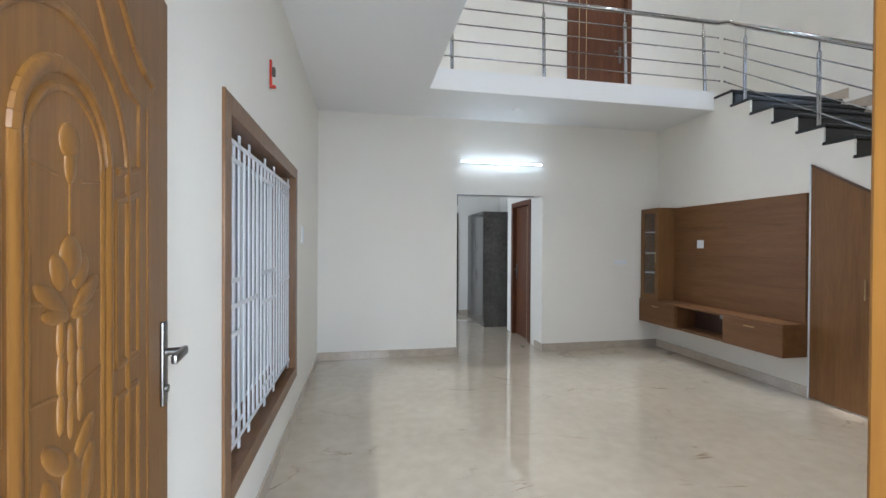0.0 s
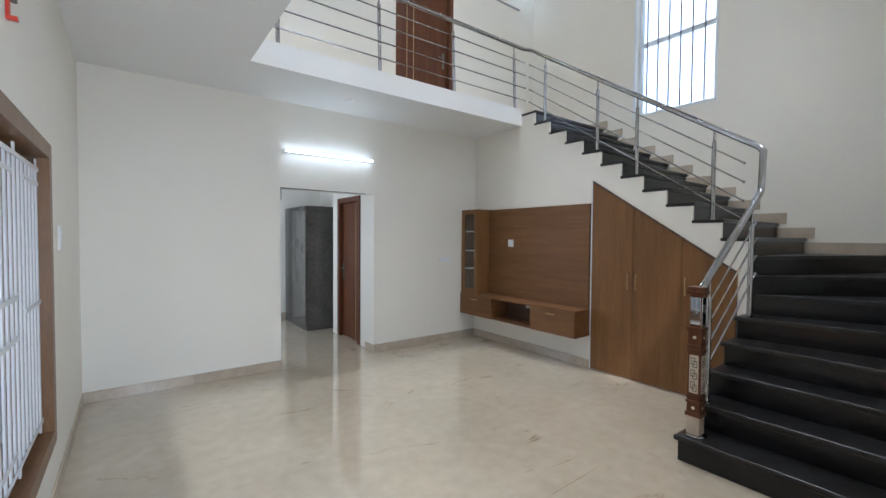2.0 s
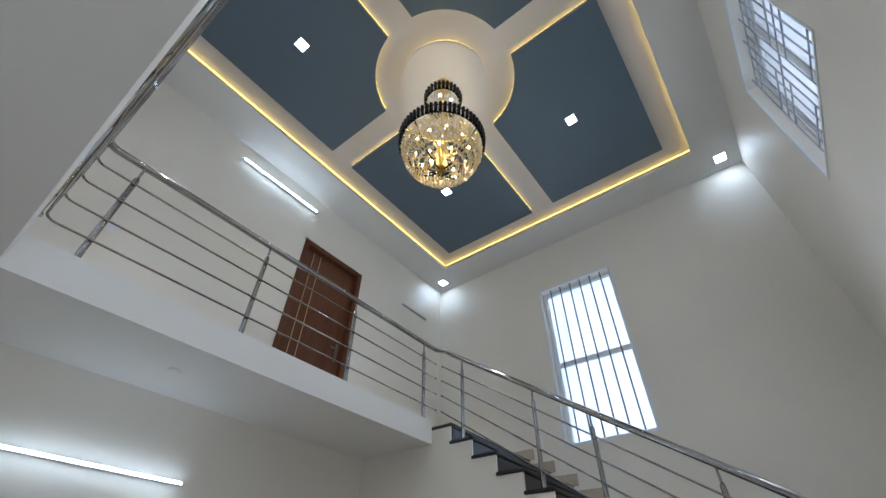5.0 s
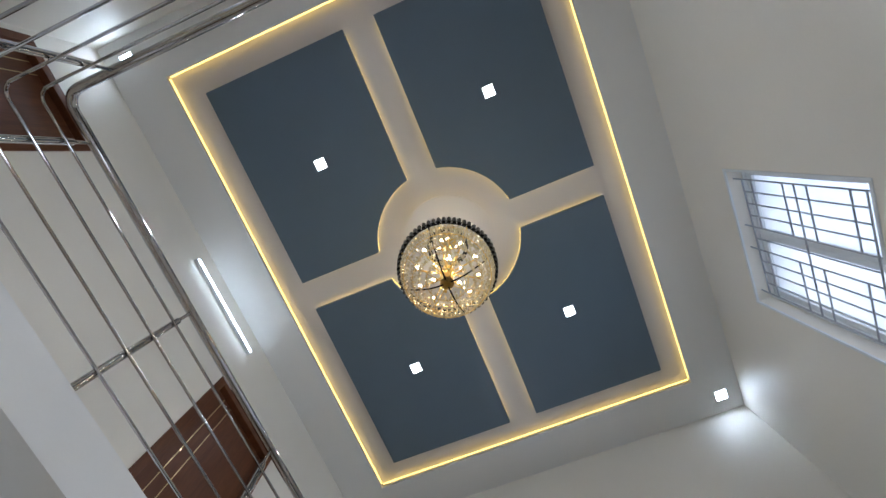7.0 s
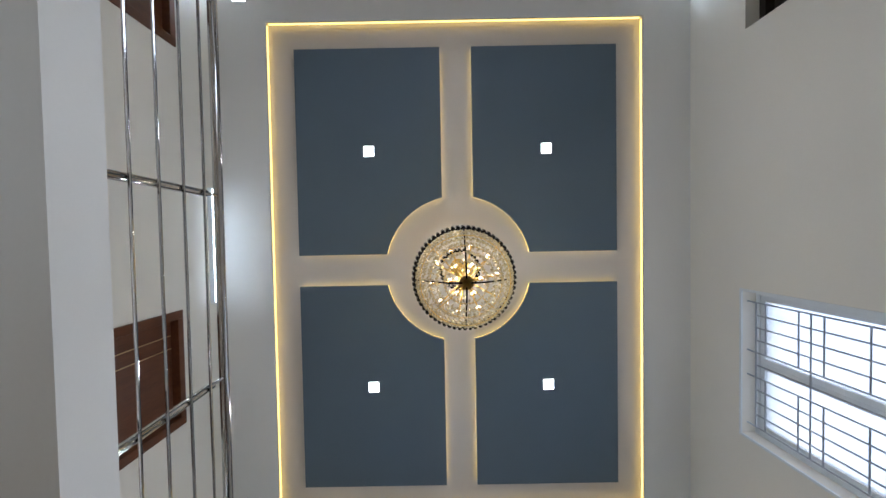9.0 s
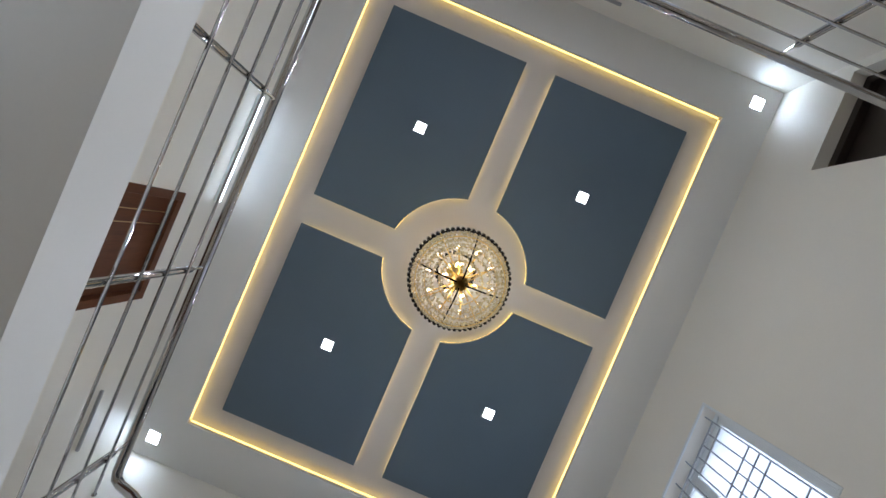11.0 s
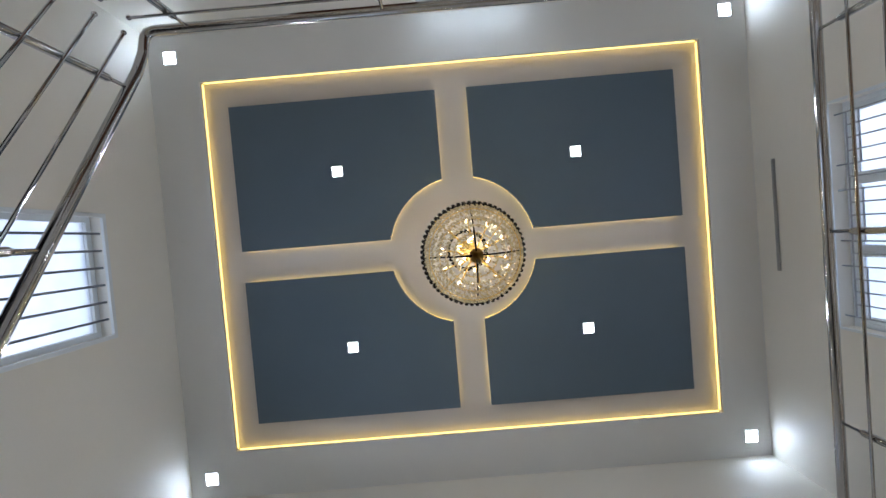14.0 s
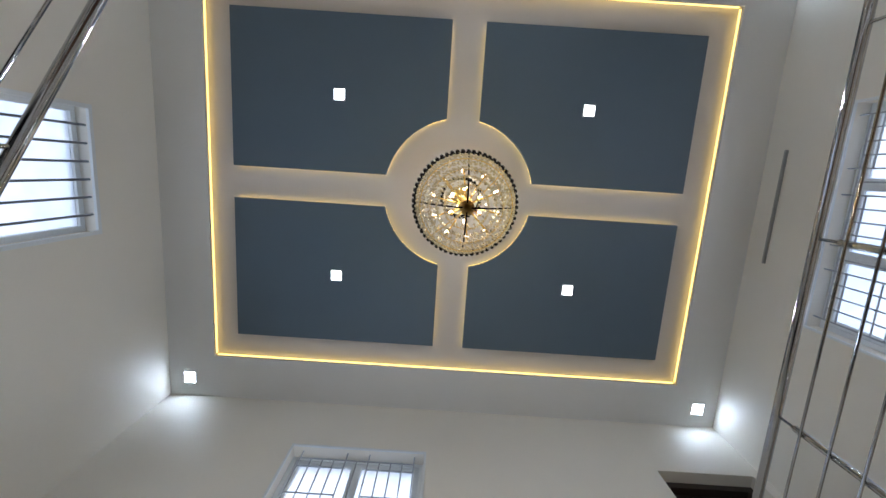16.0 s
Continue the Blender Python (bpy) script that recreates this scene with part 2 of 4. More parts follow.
def part(name, bm, mat, parent=None, label="", smooth=False):
    ob = new(name, mesh_of(name, bm, mat, smooth))
    ob.parent = parent
    return tagged(ob, label)


def box_part(name, c, mat, parent=None, bevel=0.003, label=""):
    bm = bmesh.new()
    bx(bm, *c, bevel)
    return part(name, bm, mat, parent, label)


def rod_part(name, a, b, r, mat, parent=None, n=12):
    bm = bmesh.new()
    rod(bm, a, b, r, n)
    return part(name, bm, mat, parent, smooth=True)


def thing(name, at, label, category, group=""):
    """An Empty at the base of a thing, whose parts are given in world metres."""
    ob = new(name)
    ob.empty_display_size = 0.1
    return tagged(ob, label, category, group)


def settle(ob, at):
    """Moves a thing's origin to its base without moving its parts."""
    ob.location = at
    for c in ob.children:
        c.matrix_parent_inverse = Matrix.Translation(at).inverted()
    return ob


def structure(name, bm, mat, label, category):
    return tagged(part(name, bm, mat), label, category, "", "structure")


def wall(name, axis, p0, p1, u0, u1, z0, z1, holes, label, mat=None):
    """A wall between p0 and p1 on the given axis, from u0 to u1, with openings (ua, ub, za, zb) through it."""
    us = sorted({u0, u1, *[h[0] for h in holes], *[h[1] for h in holes]})
    zs = sorted({z0, z1, *[h[2] for h in holes], *[h[3] for h in holes]})
    bm = bmesh.new()
    grid = {}

    def v(i, j, s):
        key = (i, j, s)
        if key not in grid:
            p = (p0, p1)[s]
            grid[key] = bm.verts.new((p, us[i], zs[j]) if axis == "x" else (us[i], p, zs[j]))
        return grid[key]

    def solid(i, j):
        if not (0 <= i < len(us) - 1 and 0 <= j < len(zs) - 1):
            return False
        cu, cz = (us[i] + us[i + 1]) / 2, (zs[j] + zs[j + 1]) / 2
        return not any(h[0] < cu < h[1] and h[2] < cz < h[3] for h in holes)

    for i in range(len(us) - 1):
        for j in range(len(zs) - 1):
            if not solid(i, j):
                continue
            for s in (0, 1):
                bm.faces.new((v(i, j, s), v(i + 1, j, s), v(i + 1, j + 1, s), v(i, j + 1, s)))
            for di, dj, a, b in ((-1, 0, (i, j), (i, j + 1)), (1, 0, (i + 1, j), (i + 1, j + 1)),
                                 (0, -1, (i, j), (i + 1, j)), (0, 1, (i, j + 1), (i + 1, j + 1))):
                if not solid(i + di, j + dj):
                    bm.faces.new((v(*a, 0), v(*b, 0), v(*b, 1), v(*a, 1)))
    return structure(name, bm, mat or WALL, label, "wall")


# ---- structure ----
bm = bmesh.new()
bx(bm, XL - 0.24, -0.6, -0.1, XR + 0.24, 9.2, 0.0)
structure("floor", bm, FLOOR, "polished beige marble floor with faint brown veins", "floor")
bm = bmesh.new()
bx(bm, -400, -400, -0.4, 400, 400, -0.14)
structure("ground", bm, GROUND, "pale grey concrete ground outside the house", "ground")

WIN0 = (2.20, 4.04, 0.34, 2.05)
WIN3 = (2.53, 4.44, 4.25, 5.46)
wall("wall_left", "x", XL - 0.24, XL, YE - 0.33, YU, 0, HC + 0.35, [WIN0, WIN3], "cream painted wall with a barred window on each floor")
DOOR = (-0.25, 0.70, 0.0, 2.16)
WIN2 = (2.95, 4.24, 4.28, 5.56)
DARKDOOR = (-0.26, 0.68, HF, 5.52)
wall("wall_entrance", "y", YE - 0.33, YE, XL, 2.90, 0, HS, [DOOR], "cream painted wall round the entrance door")
wall("wall_front", "y", YF - 0.33, YF, 2.90, XR, 0, HS, [], "cream painted front wall beside the stairs")
wall("wall_front_upper", "y", YF - 0.33, YF, XL, XR, HS, HC + 0.35, [WIN2, DARKDOOR], "cream painted upper front wall with a window")
WIN1 = (2.96, 4.02, 3.32, 5.52)
wall("wall_right", "x", XR, XR + 0.24, YF - 0.33, YU + 0.23, 0, HC + 0.35, [WIN1], "cream painted tall wall beside the staircase")
OPEN = (1.39, 2.58, 0.0, 2.10)
UPDOOR = (3.04, 4.06, HF, 5.56)
UPDOOR2 = (-0.30, 0.71, HF, 5.60)
wall("wall_back", "y", YB, YU, XL, XR, 0, HS, [OPEN], "cream painted back wall with a plain opening")
wall("wall_back_upper", "y", YU, YU + 0.2, XL - 0.24, XR, HS, HC + 0.35, [UPDOOR, UPDOOR2], "cream painted upper back wall with a brown door")

# wall under the stairs, following the underside of the steps
bm = bmesh.new()
STEP9, RUN = 2.04, 0.2483
poly = [(2.05, 0.0), (YB, 0.0), (YB, HS - 0.001), (YS - 0.003, HS - 0.001), (YS - 0.003, HF - 0.031)]
for k in range(19, 9, -1):
    y = STEP9 + (k - 9) * RUN
    poly += [(y, ZS[k] - 0.031), (y, ZS[k - 1] - 0.031)]
poly += [(2.05, ZS[9] - 0.031)]
a = [bm.verts.new((XT, y, z)) for y, z in poly]
b = [bm.verts.new((XT + 0.02, y, z)) for y, z in poly]
bm.faces.new(a)
bm.faces.new(b[::-1])
for i in range(len(poly)):
    j = (i + 1) % len(poly)
    bm.faces.new((a[i], a[j], b[j], b[i]))
structure("wall_under_stairs", bm, WALL, "white painted wall under the open side of the stairs", "wall")

bm = bmesh.new()
bx(bm, XL, YF, HS, XG, YS, HF)
bx(bm, XL, YS, HS, XR, YU, HF)
bx(bm, XG - 0.10, YF, HF, XG, YS, HK)
bx(bm, XG - 0.10, YS, HF, XT, YS + 0.10, HK)
bmesh.ops.remove_doubles(bm, verts=bm.verts, dist=0.0005)
structure("gallery_slab", bm, CEIL, "white painted concrete gallery slab with a low kerb", "slab")
bm = bmesh.new()
bx(bm, XL, YF, HF + 0.001, XG - 0.10, YS + 0.1, HF + 0.012)
bx(bm, XL, YS + 0.1, HF + 0.001, XR, YU, HF + 0.012)
structure("floor_upper", bm, FLOOR, "beige marble floor of the upper gallery", "floor")

# dark edge strip round the head of the opening
bm = bmesh.new()
bx(bm, OPEN[0], YB - 0.006, OPEN[3] - 0.011, OPEN[1] - 0.12, YB + 0.02, OPEN[3] - 0.002, 0.002)
bx(bm, OPEN[0] + 0.001, YB - 0.005, OPEN[3] - 0.15, OPEN[0] + 0.009, YB + 0.02, OPEN[3] - 0.0115, 0.002)
structure("trim", bm, GREY_BAR, "thin dark edge strip along the head of the opening", "trim")

# passage behind the opening
wall("wall_passage_right", "x", 2.60, 2.75, YU, 7.05, 0, 2.9, [(6.16, 6.95, 0.0, 2.12)], "white passage wall with a brown door")
wall("wall_passage_far", "y", 8.80, 9.0, -0.2, 4.2, 0, 2.9, [], "white far wall of the back passage")
wall("wall_passage_left", "x", -0.35, -0.2, YU, 9.0, 0, 2.9, [], "white left wall of the back passage")
wall("wall_passage_end", "x", 3.0, 3.15, 7.15, 8.8, 0, 2.9, [], "white wall beside the wardrobe")
wall("wall_passage_return", "y", 7.05, 7.15, 2.60, 3.15, 0, 2.9, [], "white short wall beside the passage door")
bm = bmesh.new()
bx(bm, -0.35, YU, 2.9, 4.2, 9.0, 3.0)
structure("ceiling_passage", bm, CEIL, "white ceiling of the back passage", "ceiling")

# skirting
def skirting(c, label="beige marble skirting along the wall foot"):
    base = tagged(thing("baseboard", None, "", ""), label, "skirting", "", "structure")
    axis = 0 if c[3] - c[0] > c[4] - c[1] else 1
    start, end = c[axis], c[axis + 3]
    n = max(1, round((end - start) / 0.75))
    for i in range(n):
        d = list(c)
        d[axis] = start + (end - start) * i / n + (0.0008 if i else 0)
        d[axis + 3] = start + (end - start) * (i + 1) / n - (0.0008 if i < n - 1 else 0)
        box_part("skirting_tile", d, SKIRT, base, 0.002)
    settle(base, c[:3])


T = 0.014
skirting((XL, 1.0, 0, XL + T, YB - T, 0.1))
skirting((XL, YB - T, 0, OPEN[0], YB, 0.1))
skirting((OPEN[1], YB - T, 0, XT, YB, 0.1))
skirting((XT - T, 3.62, 0, XT, YB - T, 0.1))
skirting((OPEN[0] - 0.0, YB, 0, OPEN[0] + T, YU, 0.1))
skirting((OPEN[1] - T, YB, 0, OPEN[1], YU, 0.1))
skirting((2.12, 8.80 - T, 0, 3.0, 8.80, 0.1))
skirting((0.72, YE, 0, 2.89, YE + T, 0.1))

# ---- upper ceiling ----
RX0, RX1, RY0, RY1 = 0.13, 5.42, 1.45, 5.44
bm = bmesh.new()
for c in ((XL, YF, RX0, YU), (RX1, YF, XR, YU), (RX0, YF, RX1, RY0), (RX0, RY1, RX1, YU)):
    bx(bm, c[0], c[1], HC, c[2], c[3], HC + 0.03)
structure("ceiling_rim", bm, CEIL, "white plaster false ceiling border", "ceiling")
bm = bmesh.new()
bx(bm, XL, YF, HC + 0.125, XR, YU, HC + 0.3)
structure("ceiling", bm, COVE, "pale recessed ceiling above the light coves", "ceiling")
CX, CY, CR, BW = 2.778, 3.437, 0.79, 0.168
PX0, PX1, PY0, PY1, HP = 0.41, 5.157, 1.725, 5.158, HC + 0.03


def panel_outline(sx, sy, grow=0.0):
    """The outline of one panel: a rectangle whose inner corner is cut by the round ceiling rose."""
    ox = PX1 if sx > 0 else PX0
    oy = PY1 if sy > 0 else PY0
    a0 = math.asin(BW / CR)
    arc = [(CX + sx * CR * math.cos(a), CY + sy * CR * math.sin(a)) for a in np.linspace(a0, math.pi / 2 - a0, 14)]
    return [(ox, CY + sy * BW)] + arc + [(CX + sx * BW, oy), (ox, oy)]


for sx in (1, -1):
    for sy in (1, -1):
        out = panel_outline(sx, sy)
        bm = bmesh.new()
        prism(bm, out, HP, HP + 0.05)
        pan = structure("ceiling_panel", bm, BLUE, "slate blue painted false ceiling panel", "ceiling panel")
        bm = bmesh.new()
        inner = out[:-1]
        m = Vector((CX + sx * 1.5, CY + sy * 1.1, 0))
        sweep(bm, [(x + (m.x - x) * 0.010, y + (m.y - y) * 0.010, HP + 0.072) for x, y in inner], 0.007, 6)
        tagged(part("led_strip", bm, STRIP), "warm yellow LED strip hidden on a ceiling panel", "light strip", "cove light strips")
for a, b in (((RX0, RY0), (RX1, RY0)), ((RX1, RY0), (RX1, RY1)), ((RX1, RY1), (RX0, RY1)), ((RX0, RY1), (RX0, RY0))):
    n = Vector((b[1] - a[1], a[0] - b[0], 0)).normalized() * 0.016
    tagged(rod_part("led_strip", (a[0] + n.x, a[1] + n.y, HC + 0.088), (b[0] + n.x, b[1] + n.y, HC + 0.088), 0.009, STRIP, None, 6),
           "warm yellow LED strip hidden behind the ceiling border", "light strip")
bm = bmesh.new()
bmesh.ops.create_cone(bm, cap_ends=True, segments=64, radius1=0.50, radius2=0.50, depth=0.03, matrix=Matrix.Translation((CX, CY, HC - 0.005)))
rose = structure("ceiling_rose", bm, COVE, "round pale plaster plate above the chandelier", "ceiling rose")
bm = bmesh.new()
sweep(bm, circle(CX, CY, HC + 0.075, 0.475, 40), 0.006, 6, True)
tagged(part("led_strip", bm, STRIP), "warm yellow LED ring hidden above the ceiling rose", "light strip")
bm = bmesh.new()
rod(bm, (CX, CY, HC), (CX, CY, HC + 0.13), 0.46, 40)
structure("ceiling_rose_core", bm, COVE, "plaster core that holds the ceiling rose", "ceiling rose")


def downlight(x, y, z, mat, size, label):
    th = thing("downlight", None, label, "ceiling light", "square ceiling lights")
    bm = bmesh.new()
    h = size / 2
    for c in ((-h - .012, -h - .012, h + .012, -h), (-h - .012, h, h + .012, h + .012), (-h - .012, -h, -h, h), (h, -h, h + .012, h)):
        bx(bm, x + c[0], y + c[1], z - 0.010, x + c[2], y + c[3], z)
    part("frame", bm, PLASTIC, th)
    box_part("diffuser", (x - h, y - h, z - 0.007, x + h, y + h, z - 0.001), mat, th, 0)
    settle(th, (x, y, z))


LAMPS = [(-0.147, 1.174), (5.705, 1.174), (-0.147, 5.71), (5.705, 5.71)]
for x, y in LAMPS:
    downlight(x, y, HC, LED, 0.125, "bright square white LED light in the ceiling border")
for x in (1.502, 4.054):
    for y in (2.48, 4.38):
        downlight(x, y, HP, LED_DIM, 0.097, "square white LED light in a blue ceiling panel")

# ---- stairs ----
stairs = thing("staircase", None, "black granite staircase with a winding quarter turn", "staircase")
YW = 2.08
PIV = (XT + 0.01, 2.036)
steps = []
for k in range(1, 4):
    x0 = 3.05 + (k - 1) * 0.262
    steps.append((k, [(x0, YF), (x0, YW), (XT, YW), (XT, YF)], (-1, 0)))
steps.append((4, [(3.836, YF), (3.836, YW), (XT, YW), (XT, YF)], (-1, 0)))
steps.append((5, [(4.29, YF), (4.10, YW), (XT, YW), PIV, (4.77, YF)], (-1, 0)))
steps.append((6, [(4.755, YF), PIV, (5.52, YF)], (-0.95, 0)))
steps.append((7, [(5.51, YF), PIV, (XR, 1.38), (XR, YF)], (-0.8, 0)))
steps.append((8, [(XR, 1.37), PIV, (XT, STEP9 + 0.01), (XR, STEP9 + 0.01)], (0, -0.9)))
for k in range(9, 20):
    y0 = STEP9 + (k - 9) * RUN
    y1 = YS if k == 19 else y0 + RUN + 0.01
    steps.append((k, [(XR, y0), (XT, y0), (XT, y1), (XR, y1)], (0, -1)))
for k, poly, out in steps:
    z = ZS[k]
    st = new("step")
    st.parent = stairs
    bm = bmesh.new()
    prism(bm, [(x + (0.022 if x == XT and k > 8 else 0), y - (0.012 if y == YW else 0)) for x, y in poly], 0 if k <= 8 else ZS[k - 1] - 0.002, z - 0.03)
    part("riser", bm, GRANITE, st)
    t = []
    for i, (x, y) in enumerate(poly):
        d = 0.02 if i < 2 and (x, y) != PIV else 0.0
        t.append((x + out[0] * d - (0.010 if x == XT and k > 8 else 0), y + out[1] * d + (0.012 if y == YW else 0)))
    bm = bmesh.new()
    prism(bm, t, z - 0.03, z)
    bmesh.ops.bevel(bm, geom=list(bm.edges), offset=0.006, segments=2, affect="EDGES")
    tread = part("tread", bm, TREAD, st)
    a, b = Vector((*t[0], z + 0.0005)), Vector((*t[1], z + 0.0005))
    if (b - a).length > 0.3:
        m = Vector((out[0], out[1], 0)).normalized() * -0.012
        bm = bmesh.new()
        rod(bm, a + m, b + m, 0.0045, 6)
        part("nosing_line", bm, NOSE, tread, "dull pale nosing line")
# soffit slab closing the flight from below
bm = bmesh.new()
for k in range(9, 19):
    y0 = STEP9 + (k - 9) * RUN
    bx(bm, XT + 0.022, y0 + 0.01, ZS[k] - 0.42, XR, y0 + RUN + 0.01, ZS[k] - 0.172)
part("flight_slab", bm, WALL, stairs)
# stepped skirting
SK = 0.12
for k, poly, out in steps:
    z = ZS[k]
    ys = [p[1] for p in poly if p[0] == XR]
    if len(ys) >= 2:
        box_part("stair_skirting", (XR - 0.014, min(ys) - 0.08, z, XR, max(ys), z + SK), SKIRT, stairs, 0.002)
    xs = [p[0] for p in poly if p[1] == YF]
    if len(xs) >= 2:
        box_part("stair_skirting", (min(xs) - 0.08, YF, z, max(xs) - 0.015, YF + 0.014, z + SK), SKIRT, stairs, 0.002)
settle(stairs, (XT, YF, 0))

# ---- railings ----
def post(parent, x, y, z0, z1, lean=(0, 0)):
    """A round post with a thin stem; lean: how far its top stands off its foot."""
    def at(z):
        f = (z - z0) / (z1 - z0)
        return x + lean[0] * f, y + lean[1] * f, z
    bm = bmesh.new()
    rod(bm, at(z0), at(z0 + 0.012), 0.030, 18)
    rod(bm, at(z0), at(z1 - 0.12), 0.019, 14)
    rod(bm, at(z1 - 0.12), at(z1 - 0.10), 0.019, 14, 0.010)
    rod(bm, at(z1 - 0.10), at(z1), 0.009, 10)
    part("post", bm, STEEL, parent, smooth=True)


def bar(parent, a, b, ends=(False, False)):
    bm = bmesh.new()
    rod(bm, a, b, 0.0075, 10)
    for p, e in zip((a, b), ends):
        if e:
            ball(bm, p, 0.013, 2)
    part("bar", bm, STEEL, parent, smooth=True)


HR = 4.193
RYB, RXG = YS + 0.095, XG - 0.022
rail = thing("gallery_railing", None, "polished stainless steel railing round the upper gallery", "railing")
bm = bmesh.new()
bend = [(RXG + 0.09 - 0.09 * math.cos(a), RYB - 0.09 + 0.09 * math.sin(a), HR) for a in np.linspace(0, math.pi / 2, 6)]
sweep(bm, [(RXG, YF, HR), *bend, (4.46, RYB, HR), (4.50, RYB - 0.012, HR - 0.002), (4.515, RYB - 0.05, HR - 0.015), (4.49, 4.69, 4.117)], 0.026, 16)
part("handrail", bm, STEEL, rail, smooth=True)
# four bars on the open side of the posts, which lean out a little at the foot
for z, y, x in ((3.455, YS + 0.035, RXG + 0.035), (3.632, YS + 0.044, RXG + 0.033), (3.814, YS + 0.052, RXG + 0.031), (3.990, YS + 0.058, RXG + 0.029)):
    c = 0.06
    bm = bmesh.new()
    arc = [(x + c - c * math.cos(a), y - c + c * math.sin(a), z) for a in np.linspace(0, math.pi / 2, 5)]
    sweep(bm, [(x, YF, z), *arc, (4.455, y, z)], 0.0075, 10)
    ball(bm, (4.455, y, z), 0.013, 2)
    part("bar", bm, STEEL, rail, smooth=True)
for x in (1.12, 2.18, 3.20, 4.27):
    post(rail, x, YS + 0.055, HK, HR - 0.02, (0, 0.036))
for y in (1.27, 2.37, 3.44, 4.54):
    post(rail, RXG + 0.006, y, HK, HR - 0.02, (-0.006, 0))
settle(rail, (RXG, RYB, HK))

srail = thing("stair_railing", None, "polished stainless steel stair railing with four slim bars", "railing")
SX = XT + 0.11
SL = 0.664


def rail_z(y):
    return 2.355 + SL * (y - 2.05)


bm = bmesh.new()
LOW = (SX, 2.03, 1.97)
sweep(bm, [(4.49, 4.69, 4.117), (SX, 4.55, rail_z(4.55)), (SX, 2.05, rail_z(2.05)), (SX - 0.005, 2.02, rail_z(2.02) - 0.02), LOW,
           (SX - 0.06, 2.03, 1.92), (3.22, 2.03, 1.145)], 0.027, 16)
part("handrail", bm, STEEL, srail, smooth=True)
for i in range(4):
    d = 0.198 + i * 0.169
    bar(srail, (SX - 0.022, 4.705, rail_z(4.705) - d), (SX - 0.022, 2.155, rail_z(2.155) - d), (True, True))
for k, y in ((18, 4.45), (15, 3.66), (13, 3.17), (10, 2.41)):
    post(srail, SX, y, ZS[k], rail_z(y) - 0.015)


def low_z(x):
    return 1.92 + (x - (SX - 0.06)) * (1.92 - 1.145) / (SX - 0.06 - 3.22)


for i in range(4):
    d = 0.16 + i * 0.15
    bar(srail, (SX - 0.16, 2.01, low_z(SX - 0.16) - d), (3.24, 2.01, low_z(3.24) - d), (True, True))
post(srail, 3.36, 2.01, ZS[2], low_z(3.36) - 0.01)
post(srail, 4.18, 2.01, ZS[5], low_z(4.18) - 0.01)
settle(srail, (SX, 2.0, ZS[2]))

# newel post
nw = thing("newel_post", None, "carved brown wooden newel post with mirror and pale inlay", "newel post")
NX, NY, N0 = 3.15, 2.0, ZS[1]
bm = bmesh.new()
bx(bm, NX - .055, NY - .055, N0 + .012, NX + .055, NY + .055, N0 + .12, .004)
part("plinth", bm, SKIRT, nw)
bm = bmesh.new()
lathe(bm, NX, NY, [(0, N0), (.095, N0), (.095, N0 + .008), (.07, N0 + .016), (0, N0 + .016)], 28)
part("base_ring", bm, STEEL, nw, smooth=True)
bm = bmesh.new()
for z0, z1, h in ((.12, .145, .066), (.145, .20, .056), (.20, .215, .064), (.215, .23, .056), (.23, .245, .062), (.245, .50, .054), (.50, .515, .062),
                  (.515, .53, .056), (.53, .545, .064), (.545, .63, .056), (.63, .648, .068), (.648, .84, .048), (.84, .86, .070), (.86, .885, .064)):
    box_part("shaft_block", (NX - h, NY - h, N0 + z0, NX + h, NY + h, N0 + z1), MAHOGANY, nw, .004)
for dx, dy in ((-1, 0), (0, 1), (1, 0), (0, -1)):
    def face(z0, z1, w, d0, d1):
        if dx:
            return (NX + dx * d0, NY - w, N0 + z0, NX + dx * d1, NY + w, N0 + z1)
        return (NX - w, NY + dy * d0, N0 + z0, NX + w, NY + dy * d1, N0 + z1)
    box_part("mirror_plate", face(.665, .825, .040, .048, .053), MIRROR, nw, .001)
    inlay = box_part("inlay", face(.26, .485, .038, .054, .058), CARVED, nw, .001)
    for j in range(3):
        for o in (-.008, .008):
            z = .30 + j * .07 + o
            for w0, w1, a0, a1 in ((-.018, .018, .016, .020), (-.018, .018, -.020, -.016), (-.018, -.014, -.02, .02), (.014, .018, -.02, .02)):
                if dx:
                    c = (NX + dx * .058, NY + o + w0, N0 + z + a0, NX + dx * .0595, NY + o + w1, N0 + z + a1)
                else:
                    c = (NX + o + w0, NY + dy * .058, N0 + z + a0, NX + o + w1, NY + dy * .0595, N0 + z + a1)
                box_part("carved_line", c, DARK, inlay, 0)
    for zc in (.172, .588):
        bm = bmesh.new()
        bmesh.ops.create_icosphere(bm, subdivisions=2, radius=.012, matrix=Matrix.LocRotScale(
            (NX + dx * .056, NY + dy * .056, N0 + zc), None, (.4 if dx else 1.3, .4 if dy else 1.3, .8)))
        part("stud", bm, CARVED, nw, smooth=True)
settle(nw, (NX, NY, N0))
nw.scale = (0.76, 0.76, 1.175)

# ---- built-in furniture on the wall under the stairs ----
def pull(parent, a, b, off, mat=BRASS, label="slim brass bar handle"):
    bm = bmesh.new()
    a, b, off = Vector(a), Vector(b), Vector(off)
    rod(bm, a + off, b + off, 0.005, 8)
    d = (b - a) * 0.12
    rod(bm, a + d, a + d + off, 0.004, 8)
    rod(bm, b - d, b - d + off, 0.004, 8)
    part("handle", bm, mat, parent, label, smooth=True)


tv = thing("wall_panelling", None, "walnut laminate television wall panel", "wall panel")
TY0, TY1 = 3.64, 5.34
z = 0.703
